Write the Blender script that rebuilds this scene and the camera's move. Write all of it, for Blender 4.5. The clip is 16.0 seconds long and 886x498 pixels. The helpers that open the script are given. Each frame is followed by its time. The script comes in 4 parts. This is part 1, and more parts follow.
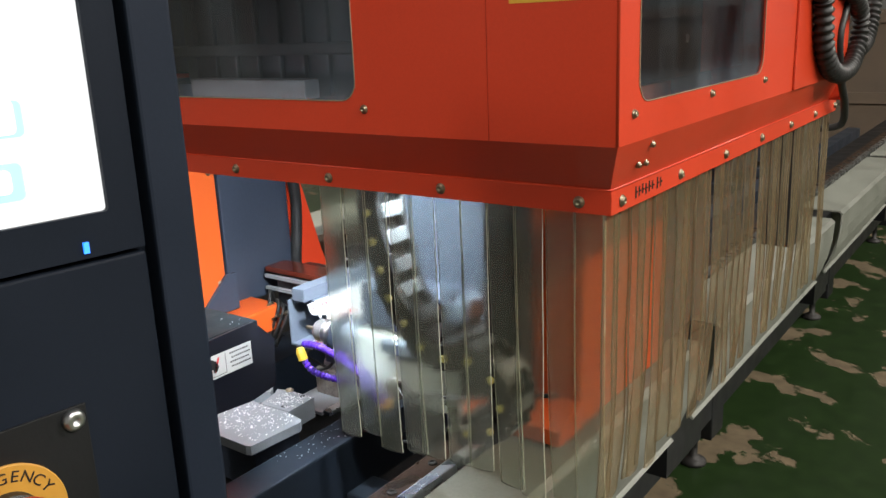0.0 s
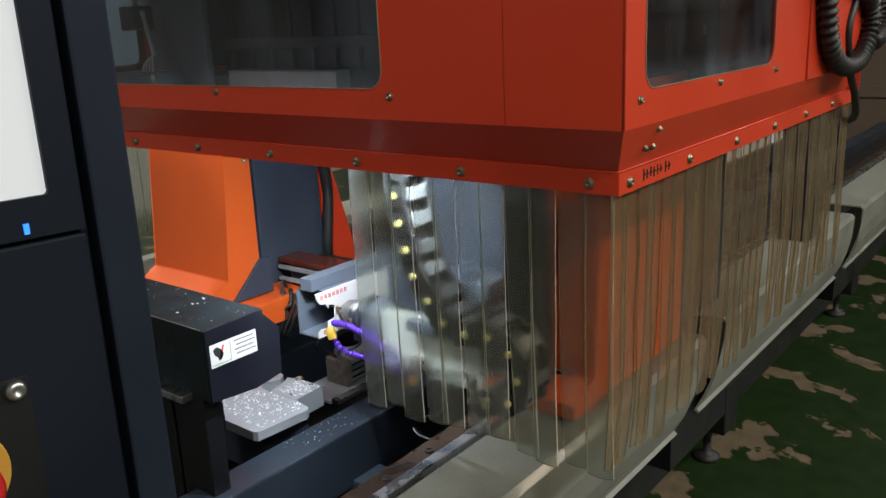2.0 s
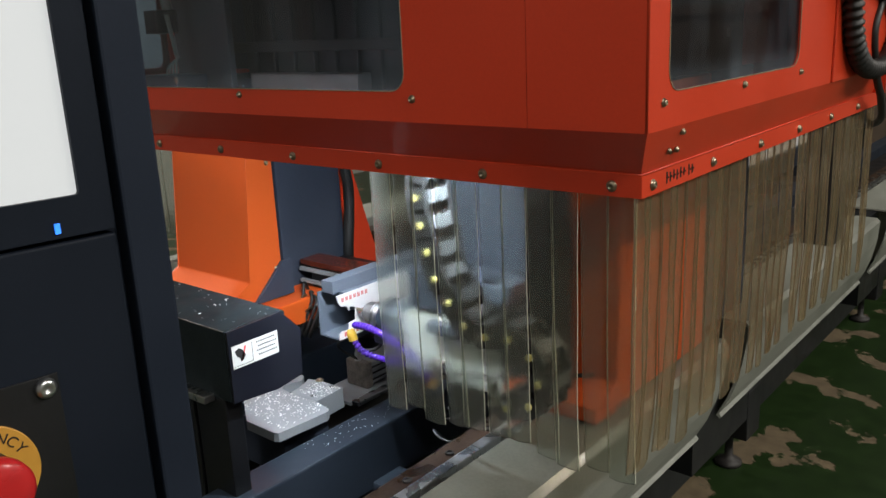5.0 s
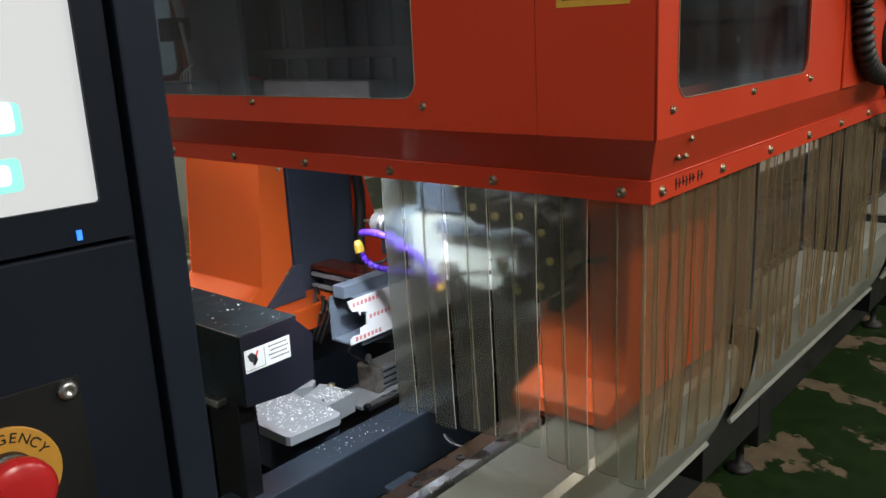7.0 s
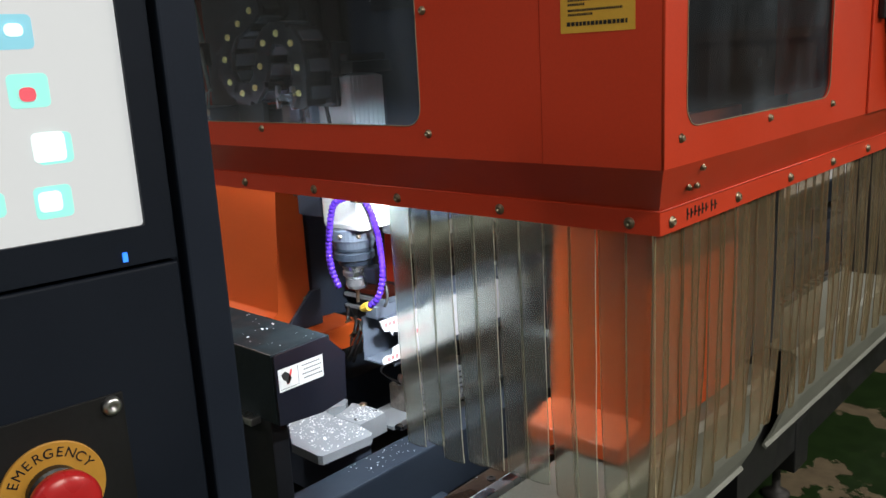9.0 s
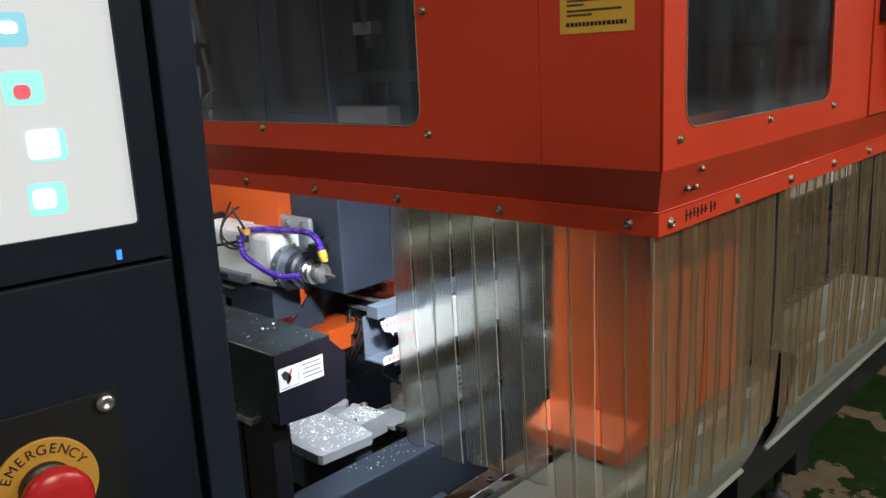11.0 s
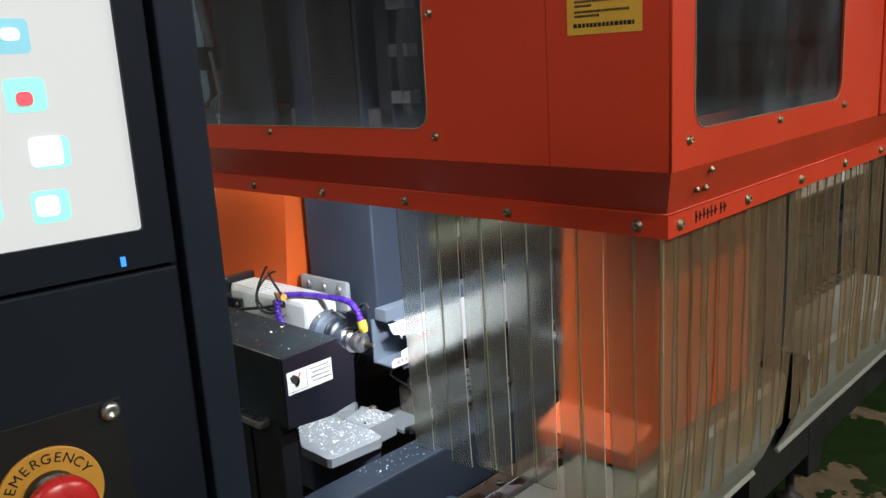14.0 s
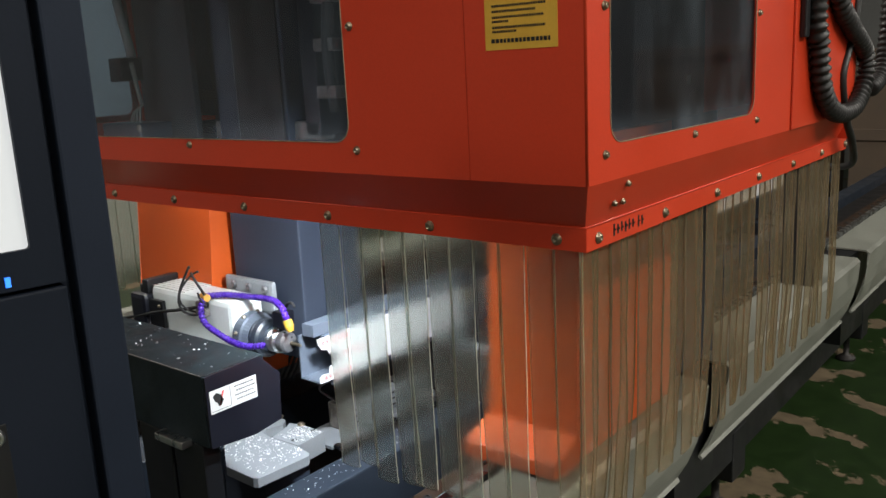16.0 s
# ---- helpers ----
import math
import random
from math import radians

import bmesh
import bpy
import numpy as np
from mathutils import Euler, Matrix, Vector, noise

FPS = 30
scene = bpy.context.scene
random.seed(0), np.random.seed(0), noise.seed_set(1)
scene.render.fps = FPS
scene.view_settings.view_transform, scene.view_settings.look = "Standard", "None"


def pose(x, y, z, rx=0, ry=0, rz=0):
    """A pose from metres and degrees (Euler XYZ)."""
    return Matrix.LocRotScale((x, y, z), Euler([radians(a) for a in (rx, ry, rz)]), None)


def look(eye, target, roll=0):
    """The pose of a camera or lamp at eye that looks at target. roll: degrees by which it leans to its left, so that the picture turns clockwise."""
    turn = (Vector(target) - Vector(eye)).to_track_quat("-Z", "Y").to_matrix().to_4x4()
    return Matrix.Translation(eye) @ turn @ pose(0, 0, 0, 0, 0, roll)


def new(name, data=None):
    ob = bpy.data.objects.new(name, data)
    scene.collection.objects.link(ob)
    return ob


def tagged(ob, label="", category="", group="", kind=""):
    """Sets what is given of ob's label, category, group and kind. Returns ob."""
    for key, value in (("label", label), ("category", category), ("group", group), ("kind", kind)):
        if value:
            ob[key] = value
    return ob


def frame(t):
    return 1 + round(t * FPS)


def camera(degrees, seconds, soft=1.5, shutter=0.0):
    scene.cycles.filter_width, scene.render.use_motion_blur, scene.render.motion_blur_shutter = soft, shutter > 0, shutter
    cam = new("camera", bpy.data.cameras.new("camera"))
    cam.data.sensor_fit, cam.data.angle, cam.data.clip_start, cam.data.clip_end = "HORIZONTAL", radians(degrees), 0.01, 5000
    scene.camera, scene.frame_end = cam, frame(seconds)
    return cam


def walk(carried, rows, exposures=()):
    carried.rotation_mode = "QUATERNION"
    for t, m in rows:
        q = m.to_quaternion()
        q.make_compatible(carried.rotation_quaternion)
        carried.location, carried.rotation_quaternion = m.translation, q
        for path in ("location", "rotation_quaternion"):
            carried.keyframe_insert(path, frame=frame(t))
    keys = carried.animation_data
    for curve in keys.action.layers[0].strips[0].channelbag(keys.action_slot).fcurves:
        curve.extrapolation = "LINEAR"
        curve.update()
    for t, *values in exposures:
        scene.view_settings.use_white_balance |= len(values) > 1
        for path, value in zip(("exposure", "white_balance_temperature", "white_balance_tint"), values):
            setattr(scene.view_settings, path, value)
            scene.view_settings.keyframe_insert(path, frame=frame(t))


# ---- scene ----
cam = camera(55.76, 16.0, soft=1.5)
walk(cam, [
    (0.0, pose(0.4465, -1.0453, 1.5303, 74.966, 2.310, 35.842)),
    (0.3, pose(0.4783, -1.0228, 1.5207, 74.268, 2.167, 37.645)),
    (0.5, pose(0.4930, -1.0095, 1.5206, 74.043, 2.138, 38.258)),
    (1.0, pose(0.5041, -1.0149, 1.5277, 74.436, 2.281, 38.831)),
    (1.5, pose(0.5065, -1.0239, 1.5275, 74.571, 2.304, 38.384)),
    (2.0, pose(0.5113, -1.0240, 1.5274, 74.665, 2.483, 38.108)),
    (2.5, pose(0.5128, -1.0269, 1.5276, 74.808, 2.415, 38.415)),
    (3.0, pose(0.5100, -1.0288, 1.5287, 74.858, 2.368, 38.783)),
    (3.5, pose(0.5087, -1.0254, 1.5256, 74.701, 2.416, 38.854)),
    (6.0, pose(0.5115, -1.0284, 1.5274, 75.054, 2.699, 39.852)),
    (6.5, pose(0.5144, -1.0292, 1.5262, 74.972, 2.733, 39.942)),
    (7.0, pose(0.5167, -1.0358, 1.5302, 75.335, 2.740, 40.176)),
    (7.5, pose(0.5225, -1.0374, 1.5347, 76.232, 2.837, 40.745)),
    (8.0, pose(0.5239, -1.0426, 1.5359, 76.722, 2.946, 41.627)),
    (8.5, pose(0.5237, -1.0396, 1.5346, 76.708, 3.053, 42.062)),
    (9.0, pose(0.5262, -1.0450, 1.5354, 76.825, 3.042, 42.384)),
    (11.5, pose(0.5319, -1.0379, 1.5328, 76.928, 2.870, 42.720)),
    (12.0, pose(0.5292, -1.0330, 1.5319, 76.835, 2.947, 42.815)),
    (12.5, pose(0.5286, -1.0348, 1.5323, 76.731, 2.895, 42.868)),
    (13.0, pose(0.5292, -1.0348, 1.5321, 76.781, 3.072, 42.969)),
    (13.5, pose(0.5325, -1.0334, 1.5329, 76.922, 3.299, 43.104)),
    (14.0, pose(0.5287, -1.0356, 1.5349, 77.033, 3.296, 43.213)),
    (14.5, pose(0.5319, -1.0398, 1.5332, 76.967, 3.411, 43.306)),
    (15.0, pose(0.5439, -1.0303, 1.5301, 76.854, 3.486, 42.010)),
    (15.5, pose(0.5374, -1.0227, 1.5306, 77.435, 2.693, 38.968)),
    (16.0, pose(0.5403, -1.0170, 1.5350, 77.656, 2.779, 38.873)),
], exposures=((0.0, 0.60), (0.3, 0.66), (0.5, 0.70), (0.7, 0.50), (1.0, 0.15), (1.3, -0.05), (1.5, -0.10), (6.5, -0.12), (7.5, -0.14), (11.5, -0.08), (16.0, 0.0)))

# ---- world and lights ----
world = bpy.data.worlds.new("hall_air")
scene.world = world
world.use_nodes = True
world.node_tree.nodes["Background"].inputs[0].default_value = (0.35, 0.4, 0.45, 1)
world.node_tree.nodes["Background"].inputs[1].default_value = 0.035


def area(name, eye, target, sx, sy, watts, color, spread=180):
    lamp = bpy.data.lights.new(name, "AREA")
    lamp.spread = radians(spread)
    lamp.shape, lamp.size, lamp.size_y, lamp.energy, lamp.color = "RECTANGLE", sx, sy, watts, color
    ob = new(name, lamp)
    ob.matrix_world = look(eye, target)
    return ob


# hall tubes under the ceiling, unseen, placed to light the panels; lamps inside the enclosure
HALL = ((3.9, -1.2), (3.9, 2.5), (-3.5, 1.0), (3.9, 6.5), (-0.6, -3.9))
for hx, hy in HALL:
    area("hall_light", (hx, hy, 4.55), (hx, hy, 0), 0.3, 1.6, (206 if hx > 0 else 210) if hy > -2 else 82, (1.0, 0.95, 0.87))
area("work_light", (-0.45, 0.092, 1.360), (-0.95, 0.28, 0.86), 0.11, 0.05, 7.0, (0.84, 0.92, 1.0), 106)
# two added fill lamps, unseen behind the flange, brighten the left leg and spindle
area("fill_light_left", (-1.48, 0.060, 1.362), (-1.48, 0.42, 0.90), 0.50, 0.05, 0.7, (0.95, 0.96, 1.0), 150)
area("fill_light_middle", (-0.74, 0.070, 1.362), (-0.70, 0.29, 0.88), 0.30, 0.05, 3.8, (0.86, 0.93, 1.0), 108)

# ---- materials ----


def mat(name, base, rough=0.5, metal=0.0, vary=0.12, scale=8.0, bump=0.0, fine=180.0, rough_vary=0.1, coat=0.0, emit=None, strength=0.0):
    """A procedural surface: colour and gloss varied by a coarse and a fine noise, with a fine relief."""
    m = bpy.data.materials.new(name)
    m.use_nodes = True
    nt = m.node_tree
    p = nt.nodes["Principled BSDF"]
    co = nt.nodes.new("ShaderNodeTexCoord")
    n1 = nt.nodes.new("ShaderNodeTexNoise")
    n1.inputs["Scale"].default_value, n1.inputs["Detail"].default_value = scale, 6
    n2 = nt.nodes.new("ShaderNodeTexNoise")
    n2.inputs["Scale"].default_value, n2.inputs["Detail"].default_value = fine, 3
    for n in (n1, n2):
        nt.links.new(co.outputs["Object"], n.inputs["Vector"])
    mix = nt.nodes.new("ShaderNodeMix")
    mix.data_type = "FLOAT"
    mix.inputs[0].default_value = 0.35
    nt.links.new(n1.outputs[0], mix.inputs[2])
    nt.links.new(n2.outputs[0], mix.inputs[3])
    ramp = nt.nodes.new("ShaderNodeValToRGB")
    ramp.color_ramp.elements[0].position, ramp.color_ramp.elements[1].position = 0.3, 0.7
    ramp.color_ramp.elements[0].color = (*[c * (1 - vary) for c in base], 1)
    ramp.color_ramp.elements[1].color = (*[min(1, c * (1 + vary)) for c in base], 1)
    nt.links.new(mix.outputs[0], ramp.inputs[0])
    nt.links.new(ramp.outputs[0], p.inputs["Base Color"])
    rr = nt.nodes.new("ShaderNodeMapRange")
    rr.inputs[1].default_value, rr.inputs[2].default_value = 0.3, 0.7
    rr.inputs[3].default_value, rr.inputs[4].default_value = max(0.02, rough - rough_vary), min(1, rough + rough_vary)
    nt.links.new(n1.outputs[0], rr.inputs[0])
    nt.links.new(rr.outputs[0], p.inputs["Roughness"])
    p.inputs["Metallic"].default_value = metal
    p.inputs["Coat Weight"].default_value = coat
    if bump:
        b = nt.nodes.new("ShaderNodeBump")
        b.inputs["Strength"].default_value, b.inputs["Distance"].default_value = bump, 0.002
        nt.links.new(n2.outputs[0], b.inputs["Height"])
        nt.links.new(b.outputs[0], p.inputs["Normal"])
    if emit:
        p.inputs["Emission Color"].default_value, p.inputs["Emission Strength"].default_value = (*emit, 1), strength
    return m


def pvc(name, tint, clear, milk, rough, ior=1.3, ripple=0.0, sheen=0.12, body=(0.68, 0.70, 0.68)):
    """Aged clear curtain plastic: blurred see-through, a little milk and gloss."""
    m = bpy.data.materials.new(name)
    m.use_nodes = True
    nt = m.node_tree
    nt.nodes.remove(nt.nodes["Principled BSDF"])
    out = nt.nodes["Material Output"]
    co = nt.nodes.new("ShaderNodeTexCoord")
    sm = nt.nodes.new("ShaderNodeTexNoise")
    sm.inputs["Scale"].default_value, sm.inputs["Detail"].default_value = 9, 5
    nt.links.new(co.outputs["Object"], sm.inputs["Vector"])
    inf = nt.nodes.new("ShaderNodeObjectInfo")
    refr = nt.nodes.new("ShaderNodeBsdfRefraction")
    refr.inputs["Color"].default_value, refr.inputs["IOR"].default_value = (*tint, 1), ior
    rr = nt.nodes.new("ShaderNodeMapRange")
    rr.inputs[1].default_value, rr.inputs[2].default_value = 0.3, 0.7
    rr.inputs[3].default_value, rr.inputs[4].default_value = rough * 0.7, rough * 1.3
    nt.links.new(sm.outputs[0], rr.inputs[0])
    nt.links.new(rr.outputs[0], refr.inputs["Roughness"])
    tr = nt.nodes.new("ShaderNodeBsdfTransparent")
    tr.inputs["Color"].default_value = (*tint, 1)
    m1 = nt.nodes.new("ShaderNodeMixShader")
    m1.inputs[0].default_value = clear
    nt.links.new(refr.outputs[0], m1.inputs[1])
    nt.links.new(tr.outputs[0], m1.inputs[2])
    dif = nt.nodes.new("ShaderNodeBsdfDiffuse")
    dif.inputs["Color"].default_value = (*body, 1)
    tl = nt.nodes.new("ShaderNodeBsdfTranslucent")
    tl.inputs["Color"].default_value = (*body, 1)
    m2 = nt.nodes.new("ShaderNodeMixShader")
    nt.links.new(dif.outputs[0], m2.inputs[1])
    nt.links.new(tl.outputs[0], m2.inputs[2])
    m3 = nt.nodes.new("ShaderNodeMixShader")
    mr = nt.nodes.new("ShaderNodeMapRange")
    mr.inputs[3].default_value, mr.inputs[4].default_value = milk * 0.6, milk * 1.5
    add = nt.nodes.new("ShaderNodeMath")
    add.operation = "MULTIPLY_ADD"
    add.inputs[1].default_value = 0.5
    nt.links.new(inf.outputs["Random"], add.inputs[0])
    half = nt.nodes.new("ShaderNodeMath")
    half.operation = "MULTIPLY"
    half.inputs[1].default_value = 0.5
    nt.links.new(sm.outputs[0], half.inputs[0])
    nt.links.new(half.outputs[0], add.inputs[2])
    nt.links.new(add.outputs[0], mr.inputs[0])
    nt.links.new(mr.outputs[0], m3.inputs[0])
    nt.links.new(m1.outputs[0], m3.inputs[1])
    nt.links.new(m2.outputs[0], m3.inputs[2])
    gl = nt.nodes.new("ShaderNodeBsdfGlossy")
    gl.inputs["Roughness"].default_value = sheen
    if ripple:
        rip = nt.nodes.new("ShaderNodeTexNoise")
        rip.inputs["Scale"].default_value, rip.inputs["Detail"].default_value = 22, 2
        nt.links.new(co.outputs["Object"], rip.inputs["Vector"])
        bump = nt.nodes.new("ShaderNodeBump")
        bump.inputs["Strength"].default_value, bump.inputs["Distance"].default_value = ripple, 0.012
        nt.links.new(rip.outputs[0], bump.inputs["Height"])
        nt.links.new(bump.outputs[0], gl.inputs["Normal"])
    lw = nt.nodes.new("ShaderNodeLayerWeight")
    lw.inputs["Blend"].default_value = 0.5
    fr = nt.nodes.new("ShaderNodeMath")
    fr.operation = "MULTIPLY_ADD"
    fr.inputs[1].default_value, fr.inputs[2].default_value = 0.16, 0.03
    nt.links.new(lw.outputs["Facing"], fr.inputs[0])
    m4 = nt.nodes.new("ShaderNodeMixShader")
    nt.links.new(fr.outputs[0], m4.inputs[0])
    nt.links.new(m3.outputs[0], m4.inputs[1])
    nt.links.new(gl.outputs[0], m4.inputs[2])
    nt.links.new(m4.outputs[0], out.inputs["Surface"])
    return m


def glass(name, tint, gloss_rough=0.05):
    m = bpy.data.materials.new(name)
    m.use_nodes = True
    nt = m.node_tree
    nt.nodes.remove(nt.nodes["Principled BSDF"])
    out = nt.nodes["Material Output"]
    tr = nt.nodes.new("ShaderNodeBsdfTransparent")
    tr.inputs["Color"].default_value = (*tint, 1)
    gl = nt.nodes.new("ShaderNodeBsdfGlossy")
    gl.inputs["Roughness"].default_value = gloss_rough
    lw = nt.nodes.new("ShaderNodeLayerWeight")
    lw.inputs["Blend"].default_value = 0.5
    fr = nt.nodes.new("ShaderNodeMath")
    fr.operation = "MULTIPLY_ADD"
    fr.inputs[1].default_value, fr.inputs[2].default_value = 0.10, 0.035
    nt.links.new(lw.outputs["Facing"], fr.inputs[0])
    mx = nt.nodes.new("ShaderNodeMixShader")
    nt.links.new(fr.outputs[0], mx.inputs[0])
    # bluish dust film, which also stands in for haze and reflections on the pane
    dust = nt.nodes.new("ShaderNodeBsdfDiffuse")
    dust.inputs["Color"].default_value = (0.46, 0.55, 0.64, 1)
    co = nt.nodes.new("ShaderNodeTexCoord")
    smear = nt.nodes.new("ShaderNodeTexNoise")
    smear.inputs["Scale"].default_value, smear.inputs["Detail"].default_value = 9, 6
    wiped = nt.nodes.new("ShaderNodeMapping")
    wiped.inputs["Rotation"].default_value = (0.25, 0.2, 0)
    wiped.inputs["Scale"].default_value = (1.0, 1.0, 0.28)
    nt.links.new(co.outputs["Object"], wiped.inputs["Vector"])
    nt.links.new(wiped.outputs[0], smear.inputs["Vector"])
    film = nt.nodes.new("ShaderNodeMapRange")
    film.inputs[1].default_value, film.inputs[2].default_value = 0.45, 0.72
    film.inputs[3].default_value, film.inputs[4].default_value = 0.004, 0.060
    nt.links.new(smear.outputs[0], film.inputs[0])
    md = nt.nodes.new("ShaderNodeMixShader")
    low = nt.nodes.new("ShaderNodeSeparateXYZ")
    nt.links.new(co.outputs["Object"], low.inputs[0])
    settled = nt.nodes.new("ShaderNodeMapRange")
    settled.interpolation_type = "SMOOTHSTEP"
    settled.inputs[1].default_value, settled.inputs[2].default_value = 1.47, 1.425
    settled.inputs[3].default_value, settled.inputs[4].default_value = 0.0, 0.10
    nt.links.new(low.outputs[2], settled.inputs[0])
    dust_and_haze = nt.nodes.new("ShaderNodeMath")
    dust_and_haze.operation = "MULTIPLY_ADD"
    nt.links.new(settled.outputs[0], dust_and_haze.inputs[0])
    nt.links.new(smear.outputs[0], dust_and_haze.inputs[1])
    nt.links.new(film.outputs[0], dust_and_haze.inputs[2])
    nt.links.new(dust_and_haze.outputs[0], md.inputs[0])
    nt.links.new(tr.outputs[0], md.inputs[1])
    nt.links.new(dust.outputs[0], md.inputs[2])
    nt.links.new(md.outputs[0], mx.inputs[1])
    nt.links.new(gl.outputs[0], mx.inputs[2])
    nt.links.new(mx.outputs[0], out.inputs["Surface"])
    return m


def worn_floor(name):
    """Green floor paint, worn through to beige concrete in ragged patches."""
    m = bpy.data.materials.new(name)
    m.use_nodes = True
    nt = m.node_tree
    p = nt.nodes["Principled BSDF"]
    co = nt.nodes.new("ShaderNodeTexCoord")
    mp = nt.nodes.new("ShaderNodeMapping")
    mp.inputs["Scale"].default_value = (1.0, 1.0, 1.0)
    mp.inputs["Rotation"].default_value = (0, 0, radians(38))
    wide = nt.nodes.new("ShaderNodeMapping")
    wide.inputs["Scale"].default_value = (0.78, 1.0, 1.0)
    nt.links.new(mp.outputs[0], wide.inputs["Vector"])
    mp.inputs["Location"].default_value = (0.4, 1.7, 0.0)
    nt.links.new(co.outputs["Object"], mp.inputs["Vector"])
    n1 = nt.nodes.new("ShaderNodeTexNoise")
    n1.inputs["Scale"].default_value, n1.inputs["Detail"].default_value, n1.inputs["Roughness"].default_value = 4.6, 7, 0.56
    nt.links.new(wide.outputs[0], n1.inputs["Vector"])
    r1 = nt.nodes.new("ShaderNodeValToRGB")
    r1.color_ramp.elements[0].position, r1.color_ramp.elements[1].position = 0.560, 0.580
    nt.links.new(n1.outputs[0], r1.inputs[0])
    n2 = nt.nodes.new("ShaderNodeTexNoise")
    n2.inputs["Scale"].default_value, n2.inputs["Detail"].default_value = 14, 8
    nt.links.new(co.outputs["Object"], n2.inputs["Vector"])
    g = nt.nodes.new("ShaderNodeValToRGB")
    g.color_ramp.elements[0].position, g.color_ramp.elements[1].position = 0.3, 0.75
    g.color_ramp.elements[0].color, g.color_ramp.elements[1].color = (0.009, 0.021, 0.005, 1), (0.017, 0.036, 0.0095, 1)
    nt.links.new(n2.outputs[0], g.inputs[0])
    c = nt.nodes.new("ShaderNodeValToRGB")
    c.color_ramp.elements[0].position, c.color_ramp.elements[1].position = 0.3, 0.7
    c.color_ramp.elements[0].color, c.color_ramp.elements[1].color = (0.085, 0.062, 0.035, 1), (0.15, 0.113, 0.064, 1)
    nt.links.new(n2.outputs[0], c.inputs[0])
    mx = nt.nodes.new("ShaderNodeMix")
    mx.data_type = "RGBA"
    nt.links.new(r1.outputs[0], mx.inputs[0])
    nt.links.new(g.outputs[0], mx.inputs[6])
    nt.links.new(c.outputs[0], mx.inputs[7])
    nt.links.new(mx.outputs[2], p.inputs["Base Color"])
    ro = nt.nodes.new("ShaderNodeMapRange")
    ro.inputs[3].default_value, ro.inputs[4].default_value = 0.38, 0.8
    nt.links.new(r1.outputs[0], ro.inputs[0])
    nt.links.new(ro.outputs[0], p.inputs["Roughness"])
    b = nt.nodes.new("ShaderNodeBump")
    b.inputs["Strength"].default_value, b.inputs["Distance"].default_value, b.invert = 0.5, 0.003, True
    nt.links.new(r1.outputs[0], b.inputs["Height"])
    nt.links.new(b.outputs[0], p.inputs["Normal"])
    return m


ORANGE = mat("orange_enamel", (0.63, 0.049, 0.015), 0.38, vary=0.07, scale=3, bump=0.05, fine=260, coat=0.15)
LEG_ORANGE = mat("orange_leg_enamel", (0.58, 0.092, 0.014), 0.42, vary=0.08, scale=4, bump=0.05, fine=240)
NAVY = mat("navy_machine_paint", (0.024, 0.033, 0.053), 0.68, vary=0.2, scale=6, bump=0.06)
COVER = mat("scuffed_black_cover_paint", (0.013, 0.019, 0.022), 0.55, vary=0.5, scale=14, bump=0.15, rough_vary=0.2)
COVER.node_tree.nodes["Principled BSDF"].inputs["Specular IOR Level"].default_value = 0.14
DEEP_NAVY = mat("deep_navy_paint", (0.006, 0.007, 0.012), 0.4, vary=0.2, scale=6, bump=0.06)
SLATE = mat("slate_blue_steel_paint", (0.021, 0.029, 0.042), 0.42, vary=0.2, scale=7, bump=0.06)
CREAM = mat("off_white_sheet_paint", (0.185, 0.193, 0.168), 0.42, vary=0.2, scale=7, bump=0.03, coat=0.1)
BLACK = mat("black_satin_paint", (0.007, 0.0075, 0.009), 0.4, vary=0.35, scale=9, bump=0.08)
DARK = mat("dark_grimy_steel", (0.02, 0.018, 0.017), 0.6, vary=0.5, scale=12, bump=0.3)
GREY_SHEET = mat("dark_grey_sheet", (0.045, 0.05, 0.055), 0.6, vary=0.2, scale=5)
RUBBER = mat("black_rubber", (0.012, 0.012, 0.012), 0.55, vary=0.3, scale=20)
STEEL = mat("bright_steel", (0.62, 0.63, 0.64), 0.28, 1.0, vary=0.12, scale=25, rough_vary=0.12)
DARK_STEEL = mat("dark_tool_steel", (0.20, 0.20, 0.21), 0.34, 0.6, vary=0.2, scale=30)
BOLT = mat("bronzed_bolt_steel", (0.34, 0.29, 0.21), 0.42, 1.0, vary=0.25, scale=60)
ALU = mat("milled_aluminium", (0.285, 0.305, 0.32), 0.5, 0.3, vary=0.14, scale=18, bump=0.1, fine=320)
ALU_COAT = mat("grey_coated_aluminium", (0.125, 0.15, 0.19), 0.4, 0.3, vary=0.1, scale=14)
FILM = mat("white_protective_film", (0.60, 0.60, 0.61), 0.5, vary=0.06, scale=20)
RED_INK = mat("red_ink", (0.55, 0.05, 0.05), 0.5)
BLACK_INK = mat("black_ink", (0.015, 0.015, 0.015), 0.5)
WHITE_PLASTIC = mat("white_cast_housing", (0.68, 0.72, 0.69), 0.38, vary=0.06, scale=12)
CHAIN = mat("black_chain_plastic", (0.018, 0.018, 0.02), 0.45, vary=0.3, scale=30)
CROSSBAR = mat("pale_grey_chain_bar", (0.10, 0.105, 0.115), 0.35, vary=0.15, scale=30)
YELLOW_PIN = mat("yellow_chain_pin", (0.66, 0.58, 0.20), 0.45, vary=0.1)
PURPLE = mat("purple_hose_plastic", (0.055, 0.016, 0.28), 0.3, vary=0.15, scale=40)
LABEL_YELLOW = mat("yellow_label_film", (0.72, 0.42, 0.05), 0.45, vary=0.08, scale=25)
